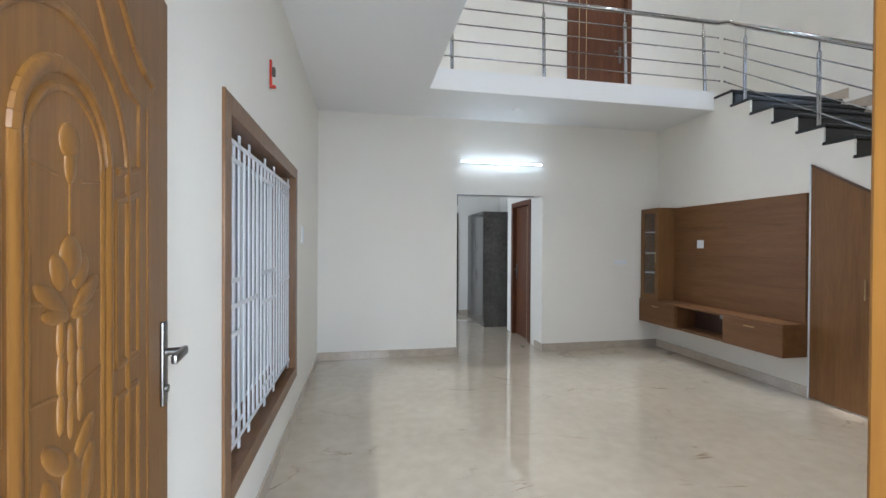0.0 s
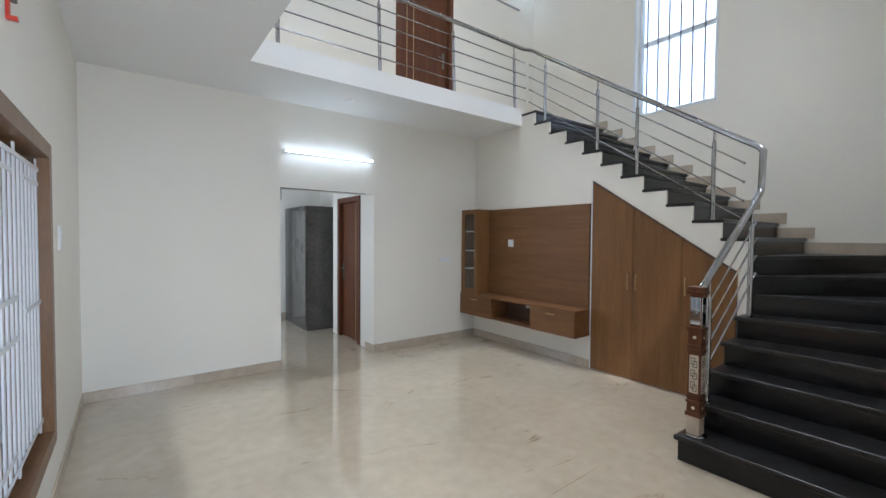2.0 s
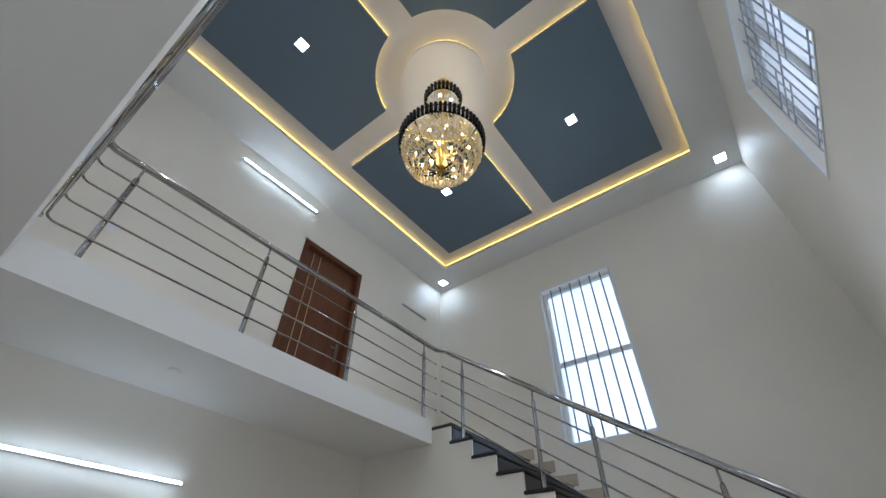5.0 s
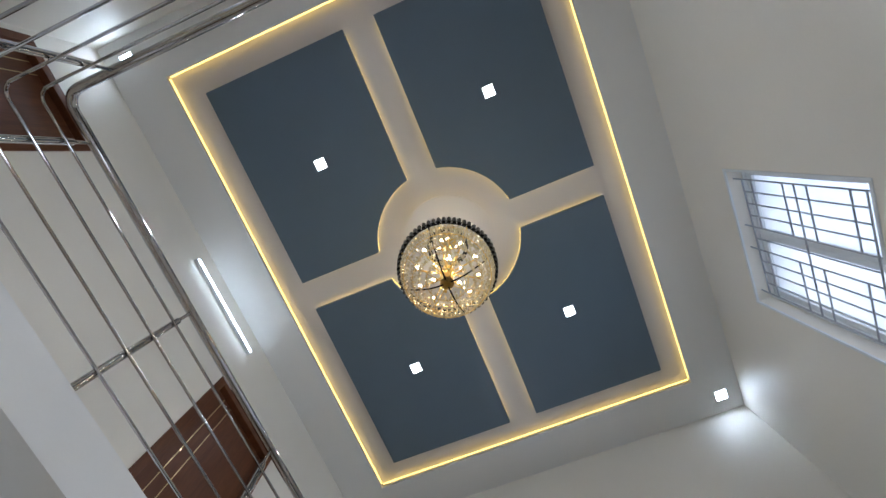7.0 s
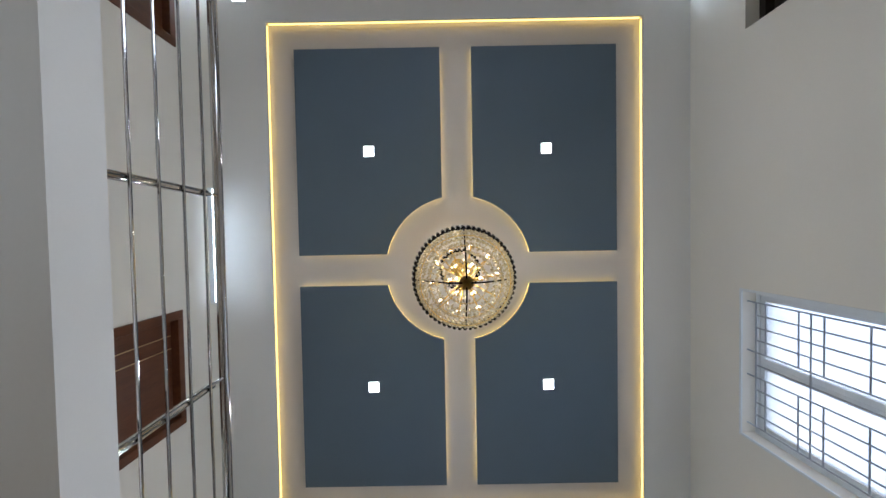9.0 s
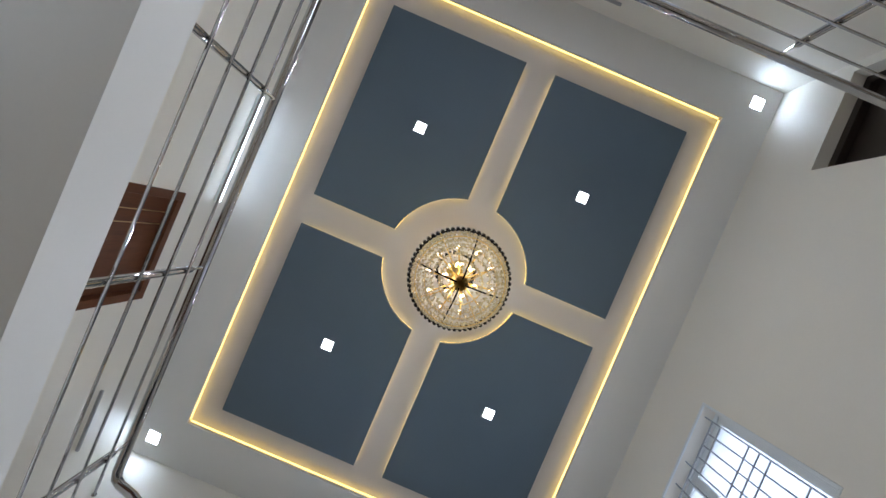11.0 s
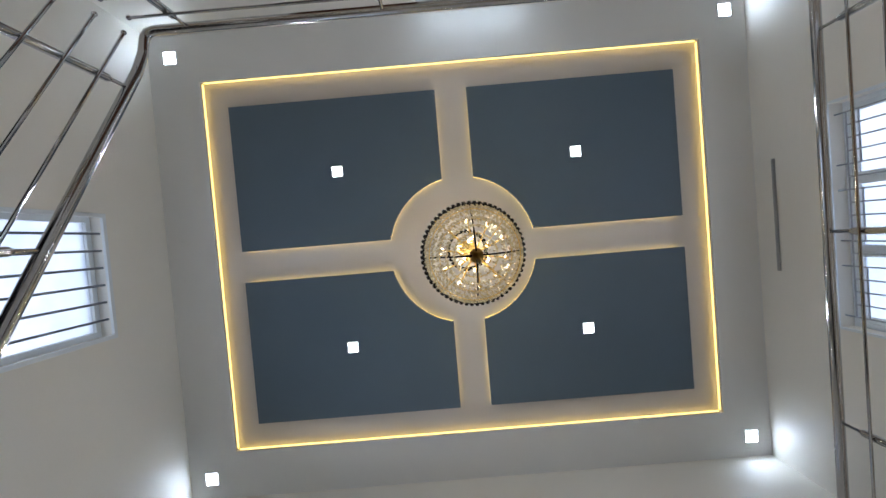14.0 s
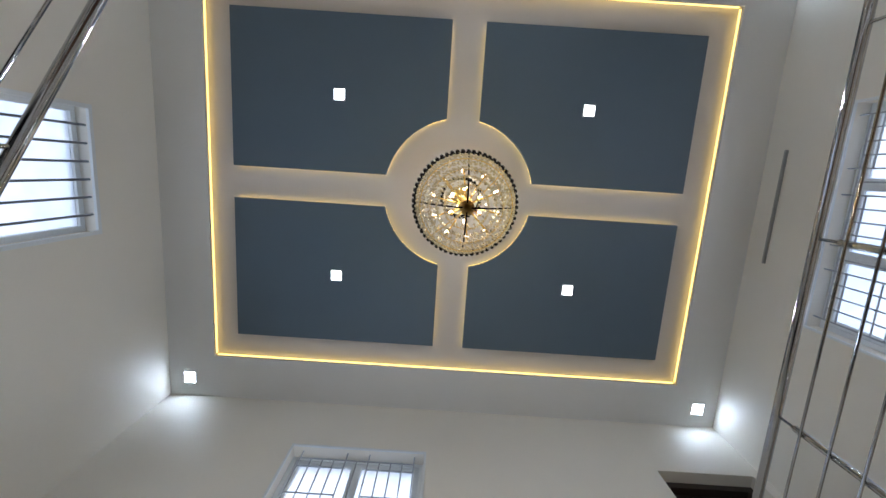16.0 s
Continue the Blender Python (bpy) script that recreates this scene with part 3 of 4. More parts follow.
for i, zt in enumerate((1.02, 1.33, 1.65, 1.945)):
    box_part("panel_board", (XT - 0.045, TY0, z + 0.0008, XT - 0.002, TY1 - 0.002, zt), WALNUT, tv, 0.0012)
    z = zt
settle(tv, (XT, (TY0 + TY1) / 2, 0.7))

cab = thing("glass_display_cabinet", None, "narrow walnut wall cabinet with a glass door", "cabinet")
CB0, CB1, CD = 5.345, 5.70, 0.26
bm = bmesh.new()
bx(bm, XT - CD, CB0, .70, XT - .002, CB0 + .018, 1.95)
bx(bm, XT - CD, CB1 - .018, .70, XT - .002, CB1, 1.95)
bx(bm, XT - CD, CB0 + .018, 1.93, XT - .002, CB1 - .018, 1.95)
bx(bm, XT - CD, CB0 + .018, .70, XT - .002, CB1 - .018, .72)
bx(bm, XT - .02, CB0 + .018, .72, XT - .002, CB1 - .018, 1.93)
part("body", bm, WALNUT_V, cab)
dr = new("door")
dr.parent = cab
bm = bmesh.new()
xf = XT - CD - .020
for c in ((CB0, .70, CB0 + .07, 1.95), (CB1 - .07, .70, CB1, 1.95), (CB0 + .07, 1.88, CB1 - .07, 1.95), (CB0 + .07, .70, CB1 - .07, .78)):
    bx(bm, xf, c[0], c[1], XT - CD - .001, c[2], c[3])
part("door_frame", bm, WALNUT_V, dr)
pane = box_part("pane", (xf + .006, CB0 + .07, .78, xf + .012, CB1 - .07, 1.88), CLEAR, dr, 0)
pane.visible_shadow = False
pull(dr, (xf, CB0 + .035, 1.22), (xf, CB0 + .035, 1.36), (-.02, 0, 0))
box_part("back_board", (XT - .026, CB0 + .019, .721, XT - .0205, CB1 - .019, 1.929), LINING, cab, 0, "pale grey lining")
for zz in (1.06, 1.33, 1.62):
    box_part("shelf", (XT - CD + .02, CB0 + .02, zz, XT - .027, CB1 - .02, zz + .014), PLASTIC, cab, 0.001)
settle(cab, (XT, CB0, .70))

con = thing("tv_console", None, "floating walnut television console with an open niche", "console")
D = 0.30
bm = bmesh.new()
bx(bm, XT - D, TY0, .675, XT - .002, 5.70, .70, .002)
bx(bm, XT - D + .02, TY0, .385, XT - .002, 5.70, .405)
for y in (TY0, 4.295, 5.005, 5.682):
    bx(bm, XT - D + .02, y, .405, XT - .002, y + .018, .675)
part("body", bm, WALNUT, con)
# niche back in the shadow-dark walnut
box_part("back_board", (XT - .012, 4.313, .405, XT - .003, 5.005, .675), SHADOWLINE, con, 0)
for y0, y1 in ((TY0, 4.303), (5.015, 5.70)):
    f = box_part("drawer_front", (XT - D, y0, .385, XT - D + .019, y1, .673), WALNUT, con, 0.002)
    m = (y0 + y1) / 2
    pull(f, (XT - D, m - .055, .625), (XT - D, m + .055, .625), (-.022, 0, 0))
settle(con, (XT, TY0, .385))
ext = thing("socket_strip", None, "white socket plate inside the console niche", "socket")
box_part("plate", (XT - .022, 4.40, .58, XT - .0125, 4.62, .64), PLASTIC, ext, .002)
for y in (4.44, 4.51, 4.58):
    box_part("socket", (XT - .025, y - .02, .59, XT - .022, y + .02, .63), UPVC, ext, .001)
settle(ext, (XT, 4.51, .58))


def switch_plate(name, axis, p, sgn, u0, u1, z0, z1, n, label):
    th = thing(name, None, label, "switch")
    for i in range(-1, n):
        d0, d1 = (0, .009) if i < 0 else (.009, .013)
        w = (u1 - u0 - .02) / n
        a, b = (u0, u1) if i < 0 else (u0 + .01 + i * w + .003, u0 + .01 + (i + 1) * w - .003)
        za, zb = (z0, z1) if i < 0 else (z0 + .015, z1 - .015)
        c = (p + sgn * d0, a, za, p + sgn * d1, b, zb) if axis == "x" else (a, p + sgn * d0, za, b, p + sgn * d1, zb)
        box_part("plate" if i < 0 else "rocker", c, PLASTIC if i < 0 else UPVC, th, .0015)
    settle(th, (p, u0, z0) if axis == "x" else (u0, p, z0))


switch_plate("socket_plate", "x", XT - .045, -1, 4.84, 4.94, 1.41, 1.51, 1, "white square socket plate on the walnut panel")
switch_plate("switch_plate", "y", YB, -1, 3.66, 3.86, 1.17, 1.24, 5, "white switch plate on the cream back wall")
switch_plate("switch_plate", "x", XL, 1, 4.33, 4.43, 1.44, 1.60, 3, "white switch plate beside the barred window")
switch_plate("switch_plate", "y", YU, -1, 1.15, 1.30, HF + 1.05, HF + 1.15, 4, "white switch plate on the upper back wall")

# cupboard doors under the flight
cup = thing("understair_cupboard", None, "walnut cupboard with sloping top under the stairs", "cupboard")
CY0, CY1 = 2.15, 3.615


def cup_top(y):
    return 2.185 - (CY1 - y) * 0.655


seams = [CY1, 3.115, 2.62, CY0]
for a, b in zip(seams, seams[1:]):
    bm = bmesh.new()
    pts = [(a - .002, .012), (a - .002, cup_top(a)), (b + .002, cup_top(b)), (b + .002, .012)]
    f = [bm.verts.new((XT - .024, y, zz)) for y, zz in pts]
    g = [bm.verts.new((XT - .003, y, zz)) for y, zz in pts]
    bm.faces.new(f)
    bm.faces.new(g[::-1])
    for i in range(4):
        j = (i + 1) % 4
        bm.faces.new((f[i], f[j], g[j], g[i]))
    d = part("door", bm, WALNUT_V, cup)
    if a == CY1:
        pull(d, (XT - .024, b + .045, .985), (XT - .024, b + .045, 1.16), (-.025, 0, 0))
    else:
        pull(d, (XT - .024, a - .045, .985), (XT - .024, a - .045, 1.16), (-.025, 0, 0))
box_part("end_strip", (XT - .03, CY1, 0.0, XT - .002, CY1 + .012, 2.21), UPVC, cup, .001, "pale edge strip")
# strip along the sloping top, in the shadow-dark walnut
bm = bmesh.new()
pts = [(CY1, cup_top(CY1) + .002), (CY1, cup_top(CY1) + .022), (CY0, cup_top(CY0) + .022), (CY0, cup_top(CY0) + .002)]
f = [bm.verts.new((XT - .028, y, zz)) for y, zz in pts]
g = [bm.verts.new((XT - .003, y, zz)) for y, zz in pts]
bm.faces.new(f)
bm.faces.new(g[::-1])
for i in range(4):
    j = (i + 1) % 4
    bm.faces.new((f[i], f[j], g[j], g[i]))
part("top_trim", bm, SHADOWLINE, cup)
settle(cup, (XT, CY0, 0))

# ---- lamps ----
def tube_light(x0, x1, z, lit=True, axis="y", p=5.72, sgn=-1, label="lit white tube light on the cream wall"):
    th = thing("tube_light", None, label, "tube light")

    def c(u0, u1, d0, d1, z0, z1):
        d0, d1 = (d0, d1) if lit else (d0 * 0.4, d1 * 0.4)
        return (u0, p + sgn * d0, z0, u1, p + sgn * d1, z1) if axis == "y" else (p + sgn * d0, u0, z0, p + sgn * d1, u1, z1)
    box_part("batten", c(x0, x1, 0.002, .048, z - .010, z + .010), UPVC if lit else FITTING, th, .003)
    box_part("diffuser", c(x0 + .015, x1 - .015, .048, .066, z - .010, z + .010), TUBE if lit else FITTING, th, .008)
    for u in (x0, x1 - .015):
        box_part("end_cap", c(u, u + .015, .048, .067, z - .012, z + .012), PLASTIC if lit else FITTING, th, .003)
    settle(th, (x0, p, z))


tube_light(1.42, 2.55, 2.517)
tube_light(1.90, 3.06, 6.035, p=YU, label="lit white tube light on the upper back wall")
tube_light(4.95, 5.54, 5.54, False, p=YU, label="unlit grey tube fitting on the upper back wall")
tube_light(2.97, 4.09, 6.05, False, "x", XL, 1, "unlit grey tube fitting high on the gallery wall")

# smoke detector under the slab
sd = thing("ceiling_socket", None, "small round white fitting under the gallery slab", "ceiling fitting")
bm = bmesh.new()
lathe(bm, 2.0, 5.2, [(0, HS - .02), (.03, HS - .02), (.045, HS - .012), (.05, HS), (0, HS)], 24)
part("cover", bm, PLASTIC, sd, smooth=True)
settle(sd, (2.0, 5.2, HS))

# red hook on the left wall
hk = thing("wall_hook", None, "red plastic strap with a grey clip on the wall", "hook")
bm = bmesh.new()
bx(bm, XL, 3.04, 2.375, XL + .012, 3.07, 2.525, .004)
bx(bm, XL, 3.04, 2.36, XL + .035, 3.07, 2.375, .004)
part("strap", bm, RED, hk)
box_part("clip", (XL + .012, 3.04, 2.43, XL + .032, 3.07, 2.48), DULL, hk, .004)
settle(hk, (XL, 3.0, 2.385))

# ---- windows ----
def framed(bm, axis, d0, d1, u0, u1, z0, z1, w):
    for a in ((u0, u0 + w, z0, z1), (u1 - w, u1, z0, z1), (u0 + w, u1 - w, z0, z0 + w), (u0 + w, u1 - w, z1 - w, z1)):
        c = (d0, a[0], a[2], d1, a[1], a[3]) if axis == "x" else (a[0], d0, a[2], a[1], d1, a[3])
        bx(bm, *c, .003)


def slab(axis, d0, d1, u0, u1, z0, z1):
    return (d0, u0, z0, d1, u1, z1) if axis == "x" else (u0, d0, z0, u1, d1, z1)


# ground floor window: teak frame, flat iron bars, white shutters behind, darkened in colour
w = tagged(thing("window_1", None, "", ""), "teak framed window with white flat iron bars", "window", "", "structure")
u0, u1, z0, z1 = WIN0
bm = bmesh.new()
framed(bm, "x", XL - .13, XL + .012, u0, u1, z0, z1, .085)
part("window_frame", bm, TEAK_FRAME, w)
bm = bmesh.new()
framed(bm, "x", XL - .20, XL - .13, u0 + .03, u1 - .03, z0 + .03, z1 - .03, .10)
part("inner_frame", bm, TEAK_FRAME, w)
gr = new("grille")
gr.parent = w
XGR = XL - .045
nb = 19
for i in range(nb):
    y = u0 + .12 + i * (u1 - u0 - .24) / (nb - 1)
    long = i in (0, 3, 5, 9, 12, 18)
    box_part("flat_bar", (XGR, y - .013, z0 + (.10 if long else .16), XGR + .008, y + .013, z1 - (.10 if long else .16)), WHITE_METAL, gr, 0)
for z, a, b in ((z1 - .155, u0 + .085, u1 - .085), (z1 - .235, u0 + .085, u0 + .42), (z1 - .235, u0 + .80, u0 + 1.12), (z1 - .235, u0 + 1.35, u1 - .10),
                (z0 + .92, u0 + .085, u0 + .42), (z0 + .80, u0 + .085, u0 + .75), (z0 + .67, u0 + .085, u0 + .42),
                (z0 + .92, u0 + .80, u0 + 1.2), (z0 + .74, u0 + .80, u0 + 1.2), (z0 + .83, u0 + 1.35, u1 - .06),
                (z0 + .16, u0 + .085, u1 - .085), (z0 + .24, u0 + .085, u0 + .42), (z0 + .24, u0 + .80, u0 + 1.12)):
    box_part("cross_bar", (XGR + .0085, a, z - .011, XGR + .012, b, z + .011), WHITE_METAL, gr, 0)
LEAF_W = (u1 - u0 - .26) / 4
for i in range(4):
    a = u0 + .13 + i * LEAF_W
    sh = new("shutter")
    sh.parent = w
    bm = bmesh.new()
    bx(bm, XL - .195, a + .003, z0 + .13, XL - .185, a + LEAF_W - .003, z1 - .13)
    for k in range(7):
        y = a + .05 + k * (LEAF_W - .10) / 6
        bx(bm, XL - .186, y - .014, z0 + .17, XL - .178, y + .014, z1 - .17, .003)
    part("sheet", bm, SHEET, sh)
    bm = bmesh.new()
    framed(bm, "x", XL - .186, XL - .170, a + .003, a + LEAF_W - .003, z0 + .13, z1 - .13, .022)
    part("shutter_frame", bm, UPVC, sh)
settle(w, (XL, u0, z0))

# stair window
w = tagged(thing("window_2", None, "", ""), "tall white window with upright bars above the stairs", "window", "", "structure")
u0, u1, z0, z1 = WIN1
bm = bmesh.new()
framed(bm, "x", XR - .008, XR + .02, u0 - .02, u1 + .02, z0 - .02, z1 + .02, .035)
part("architrave", bm, UPVC, w)
bm = bmesh.new()
framed(bm, "x", XR + .12, XR + .18, u0, u1, z0, z1, .05)
bx(bm, XR + .125, u0 + .05, 4.33, XR + .175, u1 - .05, 4.39)
part("window_frame", bm, UPVC, w)
for i in range(6):
    y = u0 + (i + 1) * (u1 - u0) / 7
    rod_part("window_bar", (XR + .05, y, z0), (XR + .05, y, z1), .0105, GREY_BAR, w, 8)
# panes carry the sky tones in their tint
for a, b in ((z0 + .05, 4.33), (4.39, z1 - .05)):
    pane = box_part("pane", (XR + .146, u0 + .05, a, XR + .152, u1 - .05, b), SKY_FROST, w, 0)
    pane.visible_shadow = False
settle(w, (XR, u0, z0))


def grid_window(name, axis, p, sgn, u0, u1, z0, z1, leaves, rows, label):
    """A white window: leaves with sky-tinted frosted panes, and a thin rod grille on the room side."""
    w = tagged(thing(name, None, "", ""), label, "window", "", "structure")
    bm = bmesh.new()
    framed(bm, axis, p + sgn * .13, p + sgn * .19, u0, u1, z0, z1, .045)
    part("window_frame", bm, UPVC, w)
    bm = bmesh.new()
    framed(bm, axis, p - sgn * .006, p + sgn * .012, u0 - .015, u1 + .015, z0 - .015, z1 + .015, .022)
    part("architrave", bm, UPVC, w)
    n = leaves
    for i in range(n):
        a = u0 + .045 + i * (u1 - u0 - .09) / n
        b = a + (u1 - u0 - .09) / n
        s = new("sash")
        s.parent = w
        bm = bmesh.new()
        framed(bm, axis, p + sgn * .14, p + sgn * .18, a, b, z0 + .045, z1 - .045, .05)
        part("sash_frame", bm, UPVC, s)
        pane = box_part("pane", slab(axis, p + sgn * .158, p + sgn * .162, a + .05, b - .05, z0 + .095, z1 - .095), SKY_FROST, s, 0)
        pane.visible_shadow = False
    q = p + sgn * .06
    step, first = (u1 - u0 - .20) / (rows - 1), u0 + .10
    za, zb = z0 + .10, z1 - .10

    def grille_rod(name, ua, ub, zl, zh):
        a, b = ((q, ua, zl), (q, ub, zh)) if axis == "x" else ((ua, q, zl), (ub, q, zh))
        rod_part(name, a, b, .0068, GRILLE, w, 6)
    # upright bars in blocks of five; the outer ones of a block reach the frame
    for i in range(rows):
        fixed = i % 6 in (0, 4)
        grille_rod("grille_bar", first + i * step, first + i * step, z0 if fixed else za, z1 if fixed else zb)
    mid = (za + zb) / 2
    for zz in (za, mid, zb):
        grille_rod("grille_cross_bar", first, first + (rows - 1) * step, zz, zz)
    for i in range(0, rows - 4, 6):
        for zz in (mid - .107, mid + .107, za + .107, zb - .107):
            grille_rod("grille_cross_bar", first + i * step, first + (i + 4) * step, zz, zz)
    settle(w, (p, u0, z0) if axis == "x" else (u0, p, z0))


grid_window("window_3", "y", YF, -1, *WIN2, 2, 11, "white window with a thin rod grille in the upper front wall")
grid_window("window_4", "x", XL, -1, *WIN3, 3, 17, "white three-leaf window with a thin rod grille on the gallery")

# ---- doors ----
def flush_door(name, axis, p, sgn, u0, u1, z0, z1, handle_at, mat, label):
    d = tagged(thing(name, None, "", ""), label, "door", "", "structure")
    bm = bmesh.new()
    fw = .075
    for a in ((u0, u0 + fw, z0, z1), (u1 - fw, u1, z0, z1), (u0 + fw, u1 - fw, z1 - fw, z1)):
        bx(bm, *slab(axis, p - sgn * .015, p + sgn * .12, a[0], a[1], a[2], a[3]), .004)
    part("door_frame", bm, mat, d)
    leaf = box_part("door_leaf", slab(axis, p + sgn * .05, p + sgn * .085, u0 + fw + .003, u1 - fw - .003, z0 + .006, z1 - fw - .003), mat, d, .002)
    for f in (.16, .29):
        u = u0 + fw + f * (u1 - u0 - 2 * fw)
        box_part("inlay_strip", slab(axis, p + sgn * .0485, p + sgn * .05, u - .004, u + .004, z0 + .01, z1 - fw - .01), BRASS, leaf, 0, "thin pale metal strip")
    bm = bmesh.new()
    bx(bm, *slab(axis, p + sgn * .042, p + sgn * .05, handle_at - .02, handle_at + .02, z0 + .90, z0 + 1.14), .002)
    rod(bm, (slab(axis, p + sgn * .01, 0, handle_at, 0, z0 + 1.05, 0))[:3], (slab(axis, p + sgn * .045, 0, handle_at, 0, z0 + 1.05, 0))[:3], .009, 10)
    lv = -.11 if handle_at > (u0 + u1) / 2 else .11
    rod(bm, (slab(axis, p + sgn * .01, 0, handle_at, 0, z0 + 1.05, 0))[:3], (slab(axis, p + sgn * .01, 0, handle_at + lv, 0, z0 + 1.05, 0))[:3], .009, 10)
    part("door_handle", bm, DULL, leaf, "brushed nickel lever handle")
    settle(d, (p, u0, z0) if axis == "x" else (u0, p, z0))


flush_door("door_2", "y", YU, 1, *UPDOOR, 3.91, MAHOGANY, "closed mahogany door with two thin metal strips upstairs")
flush_door("door_6", "y", YU, 1, *UPDOOR2, 0.56, MAHOGANY, "closed mahogany door at the gallery corner")
flush_door("door_3", "x", 2.60, 1, 6.16, 6.95, 0, 2.12, 6.84, MAHOGANY, "closed mahogany door in the passage wall")
flush_door("door_4", "y", 8.79, 1, 1.25, 2.11, 0, 2.10, 1.4, DARK, "dark stained door at the far end of the passage")
# upper front opening, closed by a plain dark leaf
box = tagged(thing("door_5", None, "", ""), "dark leaf set deep in the upper front opening", "door", "", "structure")
bm = bmesh.new()
bx(bm, DARKDOOR[0], YF - .25, HF, DARKDOOR[1], YF - .20, DARKDOOR[3], .002)
part("door_leaf", bm, DARK, box)
bm = bmesh.new()
for a in ((DARKDOOR[0], DARKDOOR[0] + .07), (DARKDOOR[1] - .07, DARKDOOR[1])):
    bx(bm, a[0], YF - .20, HF, a[1], YF - .12, DARKDOOR[3], .003)
bx(bm, DARKDOOR[0] + .07, YF - .20, DARKDOOR[3] - .07, DARKDOOR[1] - .07, YF - .12, DARKDOOR[3], .003)
part("door_frame", bm, DARK, box)
settle(box, (DARKDOOR[0], YF, HF))

# entrance door: frame and carved teak leaf, wide open
d = tagged(thing("door_1", None, "", ""), "open carved teak entrance door with a steel lever handle", "door", "", "structure")
bm = bmesh.new()
bx(bm, -.25, YE - .12, 0, -.18, YE - .004, 2.16, .004)
bx(bm, .605, YE - .12, 0, .70, YE - .004, 2.16, .004)
bx(bm, -.18, YE - .12, 2.06, .605, YE - .004, 2.16, .004)
part("door_frame", bm, TEAK, d)
HX, HY, LW, LH = -.172, YE + .001, 0.909, 2.035
ANG = math.degrees(math.atan2(1.60 - HY, -.303 - HX))
LEAF = Matrix.Translation((HX, HY, 0)) @ Matrix.Rotation(radians(ANG), 4, "Z")


def leaf_part(name, bm, mat, parent, label="", smooth=False):
    """Built flat with u along the leaf, the carved face towards -y, then swung open."""
    if smooth and mat == TEAK:
        bmesh.ops.scale(bm, vec=(1, 0.6, 1), verts=bm.verts)
    bmesh.ops.transform(bm, matrix=LEAF, verts=bm.verts)
    return part(name, bm, mat, parent, label, smooth)


def ridge(bm, pts, r, y=0.0):
    pts = [Vector((u, y, z)) for u, z in pts]
    for a, b in zip(pts, pts[1:]):
        rod(bm, a, b, r, 10)
    for p in pts:
        ball(bm, p, r, 1)


bm = bmesh.new()
bx(bm, 0, -.0, .008, LW, .038, LH, .003)
leaf = leaf_part("door_leaf", bm, TEAK, d)
cu = 0.425


def arch(w, zb, zt, n=18):
    out = [(cu - w, zb)]
    for i in range(n + 1):
        a = math.pi - math.pi * i / n
        out.append((cu + w * math.cos(a), zt - w * .95 + w * .95 * math.sin(a)))
    return out + [(cu + w, zb)]


for wd, zt, r in ((.128, 1.68, .013), (.106, 1.65, .007), (.215, 1.76, .010)):
    bm = bmesh.new()
    ridge(bm, arch(wd, .30, zt), r, 0)
    leaf_part("arched_moulding", bm, TEAK, leaf, smooth=True)
for s in (-1, 1):
    bm = bmesh.new()
    ridge(bm, [(cu + s * .16, 1.20), (cu + s * .16, 1.50), (cu + s * .27, 1.53), (cu + s * .27, 1.20), (cu + s * .16, 1.20)], .008)
    ridge(bm, [(cu + s * .16, .30), (cu + s * .16, 1.14), (cu + s * .27, 1.14), (cu + s * .27, .30), (cu + s * .16, .30)], .008)
    ridge(bm, [(cu + s * .03, 1.87), (cu + s * .09, 1.84), (cu + s * .15, 1.77), (cu + s * .21, 1.73), (cu + s * .275, 1.72)], .011)
    ridge(bm, [(cu + s * .10, 1.94), (cu + s * .17, 1.90), (cu + s * .25, 1.83), (cu + s * .30, 1.80), (cu + s * .36, 1.79)], .013)
    ridge(bm, [(cu + s * .275, 1.72), (cu + s * .275, 1.58), (cu + s * .17, 1.56)], .008)
    ridge(bm, [(cu + s * .33, .2), (cu + s * .33, 1.72)], .005)
    leaf_part("side_moulding", bm, TEAK, leaf, smooth=True)


def petal(bm, u, z, ru, rz, turn, depth=.016):
    bmesh.ops.create_icosphere(bm, subdivisions=3, radius=1.0, matrix=Matrix.Translation((u, 0, z)) @ Matrix.Rotation(radians(turn), 4, "Y") @ Matrix.Diagonal((ru, depth, rz, 1)))


bm = bmesh.new()
petal(bm, cu, 1.575, .030, .028, 0, .012)
petal(bm, cu, 1.545, .016, .032, 0, .010)
petal(bm, cu, 1.405, .030, .034, 0, .014)
for s in (-1, 1):
    petal(bm, cu + s * .030, 1.385, .020, .030, s * 35, .011)
    petal(bm, cu + s * .050, 1.350, .015, .045, s * 62, .010)
    petal(bm, cu + s * .038, 1.325, .012, .034, s * 82, .009)
    petal(bm, cu + s * .040, 1.125, .017, .042, s * 50, .010)
    petal(bm, cu + s * .050, 1.065, .022, .048, s * 20, .011)
petal(bm, cu, 1.06, .028, .06, 0, .012)
for j in range(3):
    for i in range(3):
        petal(bm, cu - .028 + j * .028, 1.295 - i * .055 - (j % 2) * .016, .009, .031, 0, .009)
ridge(bm, [(cu, 1.44), (cu, 1.515)], .0035)
for z in (1.53, 1.35, 1.22):
    ridge(bm, [(cu - .10, z), (cu - .035, z - .008)], .003)
    ridge(bm, [(cu + .035, z - .008), (cu + .10, z)], .003)
leaf_part("carving", bm, TEAK, leaf, "carved flower and ribbon relief", smooth=True)
bm = bmesh.new()
bx(bm, LW - .065, -.008, 1.03, LW - .028, .0, 1.235, .003)
rod(bm, (LW - .046, -.008, 1.16), (LW - .046, -.045, 1.16), .010, 12)
